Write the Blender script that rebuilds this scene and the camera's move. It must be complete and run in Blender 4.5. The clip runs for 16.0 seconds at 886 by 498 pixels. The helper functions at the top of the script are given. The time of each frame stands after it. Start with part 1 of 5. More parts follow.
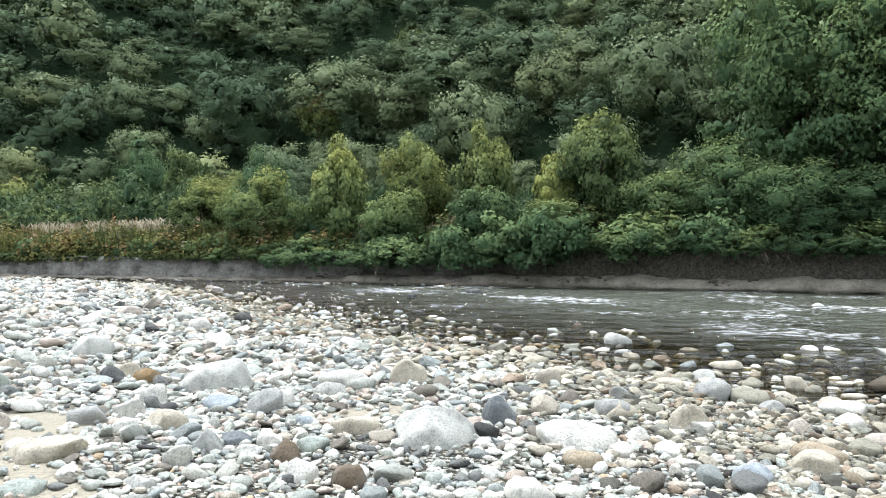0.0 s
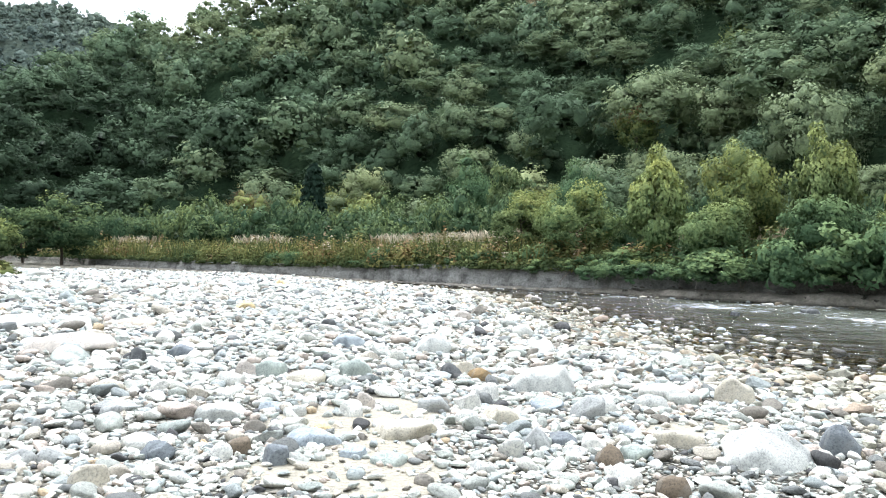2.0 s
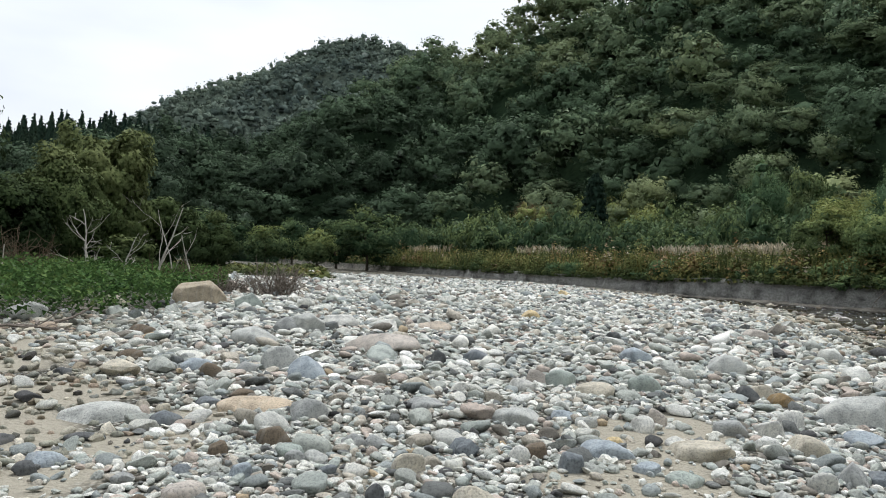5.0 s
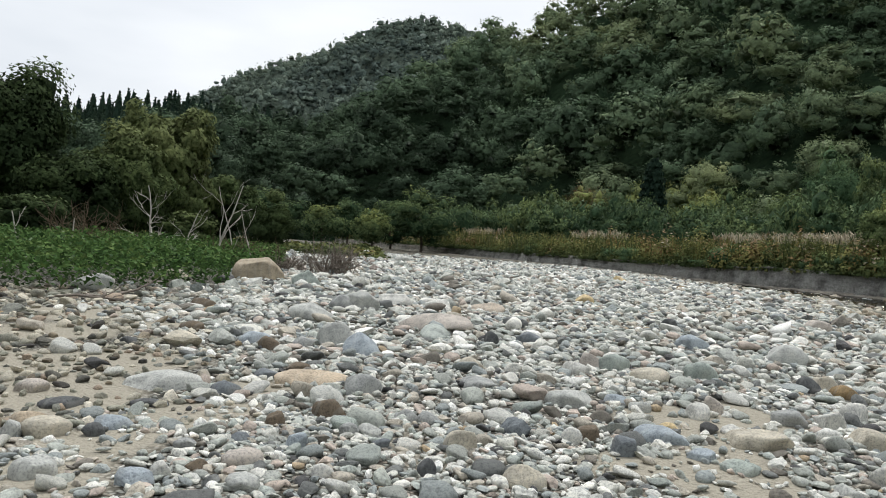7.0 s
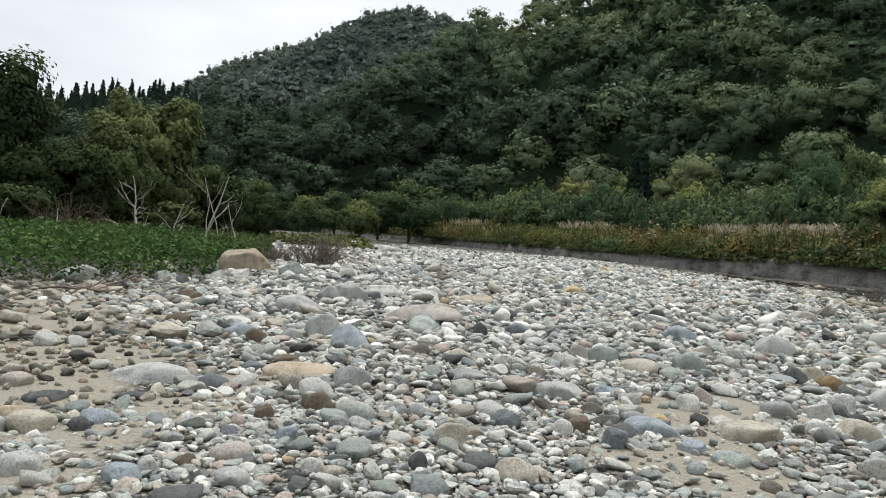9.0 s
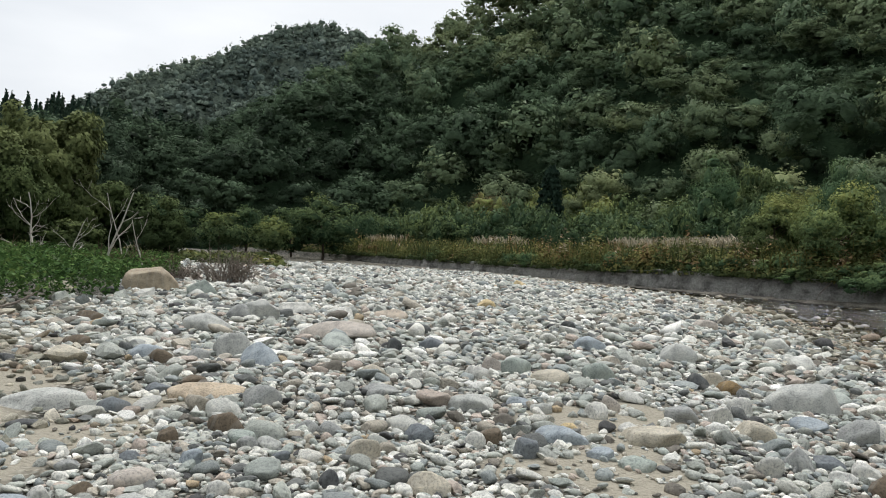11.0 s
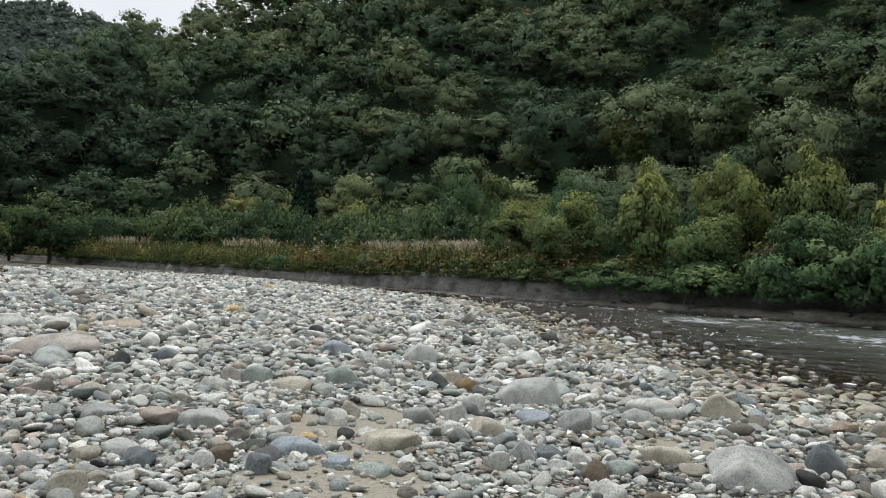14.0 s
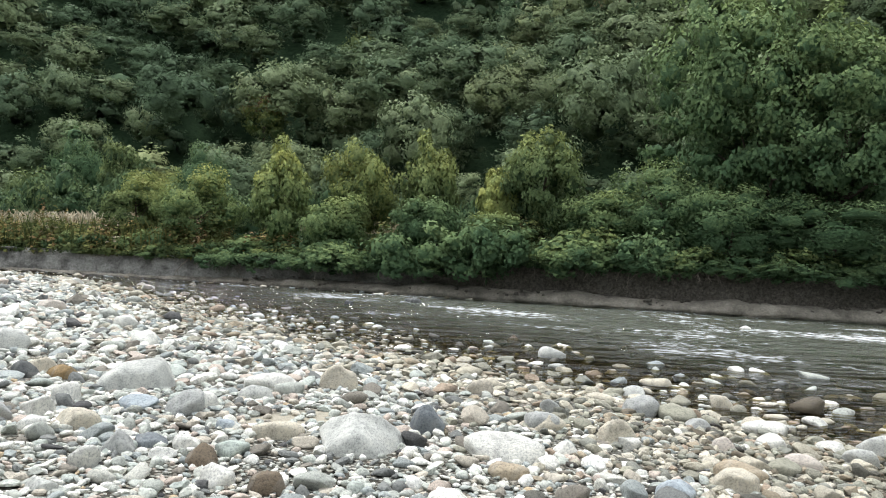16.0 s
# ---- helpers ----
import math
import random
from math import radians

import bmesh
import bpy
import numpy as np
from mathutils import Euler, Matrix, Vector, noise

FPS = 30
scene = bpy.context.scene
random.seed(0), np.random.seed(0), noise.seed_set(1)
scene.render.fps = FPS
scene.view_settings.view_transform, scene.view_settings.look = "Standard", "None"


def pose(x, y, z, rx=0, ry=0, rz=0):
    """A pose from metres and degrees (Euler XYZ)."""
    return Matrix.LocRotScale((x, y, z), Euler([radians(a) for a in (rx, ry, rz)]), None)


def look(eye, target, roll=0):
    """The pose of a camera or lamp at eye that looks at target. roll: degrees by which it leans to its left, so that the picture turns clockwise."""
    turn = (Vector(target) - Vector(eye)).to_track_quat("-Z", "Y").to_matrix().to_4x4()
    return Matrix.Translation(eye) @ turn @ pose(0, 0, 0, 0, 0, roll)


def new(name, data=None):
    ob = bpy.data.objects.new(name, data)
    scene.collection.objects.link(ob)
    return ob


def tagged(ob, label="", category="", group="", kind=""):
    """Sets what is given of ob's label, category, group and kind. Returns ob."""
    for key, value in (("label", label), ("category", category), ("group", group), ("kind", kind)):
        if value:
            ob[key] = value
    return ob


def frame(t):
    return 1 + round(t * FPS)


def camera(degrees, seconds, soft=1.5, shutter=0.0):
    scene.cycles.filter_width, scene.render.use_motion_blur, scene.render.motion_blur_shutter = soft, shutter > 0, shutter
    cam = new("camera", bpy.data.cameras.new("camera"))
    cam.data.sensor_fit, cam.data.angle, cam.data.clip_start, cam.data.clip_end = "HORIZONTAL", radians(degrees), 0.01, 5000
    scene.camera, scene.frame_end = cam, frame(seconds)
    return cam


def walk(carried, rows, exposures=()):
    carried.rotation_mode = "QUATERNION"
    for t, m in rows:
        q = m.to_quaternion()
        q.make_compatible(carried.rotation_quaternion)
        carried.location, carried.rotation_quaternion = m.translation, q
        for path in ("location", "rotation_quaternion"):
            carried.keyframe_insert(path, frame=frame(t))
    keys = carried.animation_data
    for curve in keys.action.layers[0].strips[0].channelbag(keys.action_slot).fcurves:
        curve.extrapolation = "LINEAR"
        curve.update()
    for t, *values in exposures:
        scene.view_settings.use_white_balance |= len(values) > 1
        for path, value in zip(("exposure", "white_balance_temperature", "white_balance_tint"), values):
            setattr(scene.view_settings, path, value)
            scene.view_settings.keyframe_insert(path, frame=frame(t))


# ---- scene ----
EYE = 1.5
# seconds, x, y, z, yaw, pitch, roll
ROWS = [
    (0.0, -0.009, -0.004, 1.510, -0.13, 0.59, -0.43),
    (0.5, -0.025, -0.067, 1.512, 6.50, 0.90, -1.09),
    (1.0, -0.039, -0.128, 1.500, 11.67, 1.23, -1.72),
    (1.5, -0.042, -0.269, 1.511, 17.21, 0.99, -2.08),
    (2.0, -0.045, -0.307, 1.511, 23.32, 1.07, -1.61),
    (2.5, -0.043, -0.365, 1.506, 27.26, 1.10, -2.02),
    (3.0, -0.041, -0.416, 1.520, 30.43, 0.79, -1.99),
    (3.5, -0.049, -0.449, 1.523, 34.49, 1.11, -2.06),
    (4.0, -0.045, -0.508, 1.533, 38.87, 1.26, -2.51),
    (4.5, -0.058, -0.555, 1.540, 41.69, 1.18, -2.73),
    (5.0, -0.046, -0.537, 1.546, 44.22, 1.07, -2.69),
    (5.2, -0.037, -0.571, 1.539, 45.44, 0.95, -2.71),
    (7.5, -0.055, -0.555, 1.520, 48.41, -0.60, -3.97),
    (8.0, -0.078, -0.557, 1.530, 48.26, -0.93, -4.14),
    (10.3, -0.108, -0.521, 1.511, 44.38, -0.24, -3.61),
    (10.5, -0.072, -0.550, 1.514, 43.63, -0.00, -3.66),
    (11.0, -0.081, -0.509, 1.509, 40.93, 0.48, -3.31),
    (11.5, -0.068, -0.456, 1.524, 37.66, 0.60, -3.40),
    (12.0, -0.082, -0.410, 1.524, 33.90, 0.85, -3.21),
    (12.5, -0.062, -0.401, 1.525, 30.20, 1.12, -3.47),
    (13.0, -0.110, -0.306, 1.538, 27.67, 1.01, -3.24),
    (13.5, -0.065, -0.318, 1.536, 25.68, 1.29, -3.13),
    (14.0, -0.054, -0.274, 1.532, 22.54, 1.68, -2.94),
    (14.5, -0.008, -0.177, 1.503, 18.25, 2.10, -2.68),
    (15.0, 0.020, -0.086, 1.493, 9.88, 1.93, -2.71),
    (15.5, 0.034, 0.014, 1.489, 2.18, 1.48, -3.02),
    (16.0, 0.050, 0.109, 1.475, -4.56, 1.46, -3.07),
]
cam = camera(60.6, 16.0, soft=1.0, shutter=0.06)
walk(cam, [(t, pose(x, y, z, 90 + pitch, roll, yaw)) for t, x, y, z, yaw, pitch, roll in ROWS],
     exposures=[(0.0, 1.42, 6250, 10), (1.5, 1.66, 6150, 10), (2.5, 1.78, 6100, 11), (3.0, 1.58, 6100, 11), (3.5, 1.1, 6150, 10), (5.0, 0.53, 6350, 10), (7.5, 0.44, 6500, 10),
                (8.0, 0.44, 6500, 10), (10.5, 0.43, 6550, 10), (12.0, 0.36, 6550, 10), (12.5, 0.38, 6550, 10), (14.0, 0.31, 6450, 10), (14.5, 0.28, 6400, 10), (15.0, 0.68, 6400, 10), (15.5, 0.86, 6450, 10), (16.0, 1.15, 6450, 10)])

# ---------------------------------------------------------------- light
world = bpy.data.worlds.new("overcast_sky")
scene.world = world
world.use_nodes = True
wn, wl = world.node_tree.nodes, world.node_tree.links
wn.clear()
w_out, w_bg = wn.new("ShaderNodeOutputWorld"), wn.new("ShaderNodeBackground")
w_sky, w_hue, w_mix = wn.new("ShaderNodeTexSky"), wn.new("ShaderNodeHueSaturation"), wn.new("ShaderNodeMix")
w_sky.sky_type, w_sky.sun_disc = "NISHITA", False
w_sky.sun_elevation, w_sky.sun_rotation = radians(64), radians(-39)
w_sky.air_density, w_sky.dust_density = 1.0, 4.0
w_hue.inputs["Saturation"].default_value = 0.25
w_mix.data_type = "RGBA"
w_cloud, w_ramp, w_map, w_co = (wn.new("ShaderNodeTexNoise"), wn.new("ShaderNodeValToRGB"),
                                wn.new("ShaderNodeMapping"), wn.new("ShaderNodeTexCoord"))
w_map.inputs["Scale"].default_value = (1.0, 1.0, 3.5)
w_cloud.inputs["Scale"].default_value, w_cloud.inputs["Detail"].default_value = 1.6, 5
w_ramp.color_ramp.elements[0].position, w_ramp.color_ramp.elements[0].color = 0.3, (5.5, 5.95, 6.5, 1)
w_ramp.color_ramp.elements[1].position, w_ramp.color_ramp.elements[1].color = 0.7, (8.5, 8.75, 9.0, 1)
wl.new(w_co.outputs["Generated"], w_map.inputs["Vector"])
wl.new(w_map.outputs["Vector"], w_cloud.inputs["Vector"])
wl.new(w_cloud.outputs["Fac"], w_ramp.inputs["Fac"])
wl.new(w_sky.outputs["Color"], w_hue.inputs["Color"])
w_mix.inputs["Factor"].default_value = 0.8
wl.new(w_hue.outputs["Color"], w_mix.inputs[6])
wl.new(w_ramp.outputs["Color"], w_mix.inputs[7])
wl.new(w_mix.outputs[2], w_bg.inputs["Color"])
w_bg.inputs["Strength"].default_value = 0.1
wl.new(w_bg.outputs["Background"], w_out.inputs["Surface"])
sun_data = bpy.data.lights.new("sun", "SUN")
sun_data.energy, sun_data.angle, sun_data.color = 1.5, radians(16), (1.0, 0.985, 0.96)
sun = new("sun", sun_data)
sun.matrix_world = look((-20, 25, 66), (0, 0, 0))

# ---------------------------------------------------------------- numbers of the valley
BANK_N = np.array((0.313, 0.950))          # across the river, towards the far bank
BANK_U = np.array((-0.950, 0.313))         # along the far bank, away to the left
BANK_S = 48.4                              # distance of the far bank
WATER = -0.40
PLAIN = 1.35                               # height of the land behind the far bank
SHORE = np.array(((-75, 88), (-37, 60), (-26, 52.5), (-16.4, 44), (-8.6, 31.5), (-5.5, 24), (-1.8, 18.2), (0.6, 15.6), (2.6, 12.7), (4.2, 11.4),
                  (5.0, 8.8), (5.7, 6.7), (9, 3.8), (14, -1), (30, -15), (120, -100)), dtype=float)


def wob(x, y, k=1.0, seed=0.0):
    """A smooth wavy value between about -1 and 1."""
    return (np.sin(k * (0.91 * x + 0.37 * y) + 1.3 + seed) + np.sin(k * (-0.53 * x + 1.07 * y) + 2.1 + 2 * seed)
            + np.sin(k * (1.71 * x + 1.23 * y) + 0.4 + 3 * seed) * 0.6 + np.sin(k * (-2.13 * x + 1.57 * y) + seed) * 0.5) / 2.4


# patches of bare sand: x, y, radius
SAND = ((-7.1, 1.4, 0.7), (-6.0, 2.1, 0.45), (-8.5, 1.6, 0.7), (-3.95, 5.8, 0.5), (-3.1, 5.3, 0.5), (-2.6, 4.5, 0.5), (-4.8, 0.6, 0.5), (-8.3, 2.5, 0.7), (-6.7, 3.1, 0.4),
        (-3.5, 6.6, 0.5), (-0.9, 7.2, 0.3), (-3.2, 4.1, 0.4), (-10.5, 2.2, 0.8), (-12.5, 3.2, 1.0), (-11.0, 3.8, 0.6), (-0.4, 7.5, 0.35), (-5.4, 1.2, 0.5))


def shore_distance(x, y):
    """Metres from the near waterline, positive on the gravel bar."""
    best = np.full(np.shape(x), 1e9)
    sign = np.ones(np.shape(x))
    for (ax, ay), (bx, by) in zip(SHORE[:-1], SHORE[1:]):
        dx, dy = bx - ax, by - ay
        t = np.clip(((x - ax) * dx + (y - ay) * dy) / (dx * dx + dy * dy), 0, 1)
        d = np.hypot(x - ax - t * dx, y - ay - t * dy)
        side = np.where(dx * (y - ay) - dy * (x - ax) < 0, 1.0, -1.0)
        sign = np.where(d < best, side, sign)
        best = np.minimum(best, d)
    return best * sign


def plain_z(x, y):
    """Height of the land behind the far bank: it rises downstream and sinks upstream."""
    u = np.asarray(x, float) * BANK_U[0] + np.asarray(y, float) * BANK_U[1]
    k = np.clip((17.0 - u) / 12.0, 0, 1)
    w = np.clip((u - 28.0) / 40.0, 0, 1)
    return PLAIN + 0.9 * k * k * (3 - 2 * k) - 0.5 * w * w * (3 - 2 * w)


def ground_z(x, y):
    x, y = np.asarray(x, float), np.asarray(y, float)
    d = shore_distance(x, y) + 0.5 * wob(x, y, 0.8)
    up = np.maximum(d, 0)
    rise = 0.42 - 0.26 * np.clip((np.hypot(x, y) - 24) / 36, 0, 1)
    z = np.where(d > 0, WATER + rise * (1 - np.exp(-up / 3.0)), WATER - 0.03 - 0.4 * (1 - np.exp(np.minimum(d, 0) / 14.0)))
    z = z + 0.05 * wob(x, y, 0.9, 2.0) * np.clip(d / 3, 0, 1)
    s = x * BANK_N[0] + y * BANK_N[1] - BANK_S
    land = np.clip((s - 0.35) / 0.5, 0, 1)
    z = z * (1 - land) + (plain_z(x, y) + 0.12 * wob(x, y, 0.15)) * land
    left = np.clip((-14 - x) / 10, 0, 1) * np.clip((11.0 - y + 0.55 * (-20 - x)) / 6, 0, 1)
    return z + 0.25 * left * (1 - land)


# ---------------------------------------------------------------- mesh helpers
def mesh_np(name, verts, faces, material, smooth=False, tint=None, normals=None):
    """A mesh from arrays. faces: (n, 3) or (n, 4). tint: one value a vertex; for leaves the plant's own green with
    painted light and shade.
    """
    me = bpy.data.meshes.new(name)
    verts, faces = np.asarray(verts, np.float32), np.asarray(faces, np.int32)
    n, k = faces.shape
    me.vertices.add(len(verts))
    me.vertices.foreach_set("co", verts.ravel())
    me.loops.add(n * k)
    me.loops.foreach_set("vertex_index", faces.ravel())
    me.polygons.add(n)
    me.polygons.foreach_set("loop_start", np.arange(0, n * k, k, dtype=np.int32))
    me.polygons.foreach_set("use_smooth", np.broadcast_to(np.asarray(smooth, bool), n).copy())
    if tint is not None:
        me.attributes.new("tint", "FLOAT", "POINT").data.foreach_set("value", np.asarray(tint, np.float32))
    me.update(calc_edges=True)
    if normals is not None:
        me.attributes.new("custom_normal", "FLOAT_VECTOR", "POINT").data.foreach_set("vector", np.asarray(normals, np.float32).ravel())
    me.materials.append(material)
    return me


def part(name, me, parent, label=""):
    ob = new(name, me)
    ob.parent = parent
    return tagged(ob, label)


def unit(v):
    return v / np.maximum(np.linalg.norm(v, axis=-1, keepdims=True), 1e-9)


def ball(level):
    bm = bmesh.new()
    bmesh.ops.create_icosphere(bm, subdivisions=level, radius=1.0)
    v = np.array([p.co[:] for p in bm.verts])
    f = np.array([[q.index for q in p.verts] for p in bm.faces])
    bm.free()
    return v, f


BALL1, BALL2, BALL3, BALL4 = ball(1), ball(2), ball(3), ball(4)


def join(chunks):
    """Joins (verts, faces) pairs."""
    vs, fs, n = [], [], 0
    for v, f in chunks:
        vs.append(v)
        fs.append(f + n)
        n += len(v)
    return np.concatenate(vs), np.concatenate(fs)


def tube(points, radii, sides=5):
    """A tapered tube along points, of quads."""
    p, r = np.asarray(points, float), np.asarray(radii, float)
    d = unit(np.gradient(p, axis=0))
    a = unit(np.cross(d, np.where(np.abs(d[:, 2:3]) > 0.9, (1.0, 0, 0), (0, 0, 1.0))))
    b = np.cross(d, a)
    w = np.linspace(0, 2 * np.pi, sides, endpoint=False)
    v = p[:, None] + r[:, None, None] * (a[:, None] * np.cos(w)[None, :, None] + b[:, None] * np.sin(w)[None, :, None])
    f = [[i * sides + j, i * sides + (j + 1) % sides, (i + 1) * sides + (j + 1) % sides, (i + 1) * sides + j]
         for i in range(len(p) - 1) for j in range(sides)]
    return v.reshape(-1, 3), np.array(f)


def limb(rng, start, way, length, r0, r1, steps=7, wander=0.18, lift=0.0):
    p, d, out = np.array(start, float), unit(np.array(way, float)), []
    for i in range(steps):
        out.append(p.copy())
        d = unit(d + rng.normal(0, wander, 3) + (0, 0, lift))
        p = p + d * length / (steps - 1)
    return np.array(out), np.linspace(r0, r1, steps)


def leaves(rng, pts, normals, size, long=1.7, up=0.35, loose=0.75):
    """Small pointed leaf sprays at pts, facing roughly along normals: (verts, quads)."""
    n = len(pts)
    nn = unit(normals * 0.8 + rng.normal(0, loose * 0.6, (n, 3)) + (0, 0, up))
    t = unit(np.cross(nn, rng.normal(0, 1, (n, 3))))
    b = np.cross(nn, t)
    sz = (size * rng.uniform(0.55, 1.35, n))[:, None]
    fold = nn * sz * rng.uniform(-0.18, 0.3, (n, 1))
    v = np.stack([pts - t * sz * 0.5 * long * 0.8, pts - b * sz * 0.42 + fold, pts + t * sz * 0.5 * long * 0.8, pts + b * sz * 0.42 + fold], 1)
    return v.reshape(-1, 3), np.arange(4 * n).reshape(n, 4)


def leaf_tips(rng, pts, normals, size, up=0.15, wild=0.35):
    """Sprays of small leaves, one triangle each, that shade with the form they lie on: (verts, triangles, normals)."""
    n = len(pts)
    nn = unit(normals + rng.normal(0, 0.35, (n, 3)) + (0, 0, up))
    t = unit(np.cross(nn, rng.normal(0, 1, (n, 3))))
    b = np.cross(nn, t)
    sz = (size * rng.uniform(0.6, 1.35, n))[:, None]
    v = np.stack([pts - t * sz * 0.6, pts + t * sz * 0.3 - b * sz * 0.55 - nn * sz * 0.15, pts + t * sz * 0.45 + b * sz * 0.5], 1)
    soft = unit(normals + wild * (nn - normals) + (0, 0, 0.1))
    return v.reshape(-1, 3), np.arange(3 * n).reshape(n, 3), soft.repeat(3, axis=0)


def crown_shape(rng, lobes, n_leaf, leaf, tall, low=-0.5, fine=0.24, dome=0.6):
    """A leafy crown, 1 wide: uneven clumps in tiers over a dome, thick with leaf sprays. Returns (verts, faces, normals)."""
    k = (np.arange(lobes) + 0.5) / lobes
    z = 1.0 - (1.0 - low) * k
    a = 2.4 * np.arange(lobes) + rng.normal(0, 0.5, lobes)
    ring = np.sqrt(np.maximum(1 - z * z, 0))
    c = np.stack([ring * np.cos(a), ring * np.sin(a), z], 1) + rng.normal(0, 0.12, (lobes, 3))
    c *= rng.uniform(0.48, 0.88, (lobes, 1))
    size = fine * rng.uniform(0.65, 1.5, (lobes, 1)) * (rng.uniform(0.7, 1.35, (lobes, 3)) * (1, 1, 0.75))
    bv, bf = BALL1
    n = len(bv)
    lv = 0.9 * c[:, None] + bv[None] * rng.uniform(0.4, 0.95, (lobes, n, 1)) * size[:, None] * 0.8
    ln = unit(0.7 * unit(bv[None] / size[:, None]) + dome * c[:, None] + (0, 0, 0.12))
    lf = (bf[None] + n * np.arange(lobes)[:, None, None]).reshape(-1, 3)
    w = size.prod(1) ** 0.667
    pick = rng.choice(lobes, n_leaf, p=w / w.sum())
    d = unit(rng.normal(0, 1, (n_leaf, 3)) + (0, 0, 0.35))
    p = c[pick] + d * size[pick] * rng.uniform(0.5, 1.1, (n_leaf, 1))
    v, f, vn = leaf_tips(rng, p, unit(0.7 * d + dome * c[pick]), leaf, 0.15, 0.3 if dome < 1 else 0.15)
    squash = (1, 1, tall)
    return np.concatenate([lv.reshape(-1, 3), v]) * squash, np.concatenate([lf, f + lobes * n]), np.concatenate([ln.reshape(-1, 3), vn])


# ---------------------------------------------------------------- materials
def material(name):
    m = bpy.data.materials.new(name)
    m.use_nodes = True
    nt = m.node_tree
    nt.nodes.clear()
    return m, nt.nodes, nt.links, nt.nodes.new("ShaderNodeOutputMaterial")


def ramp(nodes, stops, mode="LINEAR"):
    r = nodes.new("ShaderNodeValToRGB")
    r.color_ramp.interpolation = mode
    e = r.color_ramp.elements
    while len(e) < len(stops):
        e.new(0.5)
    for el, (p, c) in zip(e, stops):
        el.position, el.color = p, (*c, 1)
    return r


def noise_tex(nodes, links, scale, detail=4.0, rough=0.55, vec=None):
    n = nodes.new("ShaderNodeTexNoise")
    n.inputs["Scale"].default_value, n.inputs["Detail"].default_value, n.inputs["Roughness"].default_value = scale, detail, rough
    if vec is not None:
        links.new(vec, n.inputs["Vector"])
    return n


def mixer(nodes, links, kind, fac, a, b):
    m = nodes.new("ShaderNodeMix")
    m.data_type, m.blend_type = "RGBA", kind
    for sock, val in ((m.inputs["Factor"], fac), (m.inputs[6], a), (m.inputs[7], b)):
        if isinstance(val, (int, float)):
            sock.default_value = val
        elif isinstance(val, tuple):
            sock.default_value = (*val, 1)
        else:
            links.new(val, sock)
    return m.outputs[2]


STONES = [(0.0, (0.580, 0.578, 0.530)), (0.12, (0.390, 0.405, 0.375)), (0.25, (0.310, 0.338, 0.335)), (0.35, (0.720, 0.710, 0.660)), (0.45, (0.450, 0.412, 0.350)),
          (0.53, (0.430, 0.452, 0.415)), (0.62, (0.165, 0.172, 0.168)), (0.69, (0.470, 0.402, 0.352)), (0.75, (0.600, 0.600, 0.565)), (0.83, (0.205, 0.188, 0.162)),
          (0.875, (0.390, 0.422, 0.395)), (0.93, (0.840, 0.835, 0.800)), (0.975, (0.085, 0.085, 0.086)), (0.994, (0.450, 0.355, 0.240))]


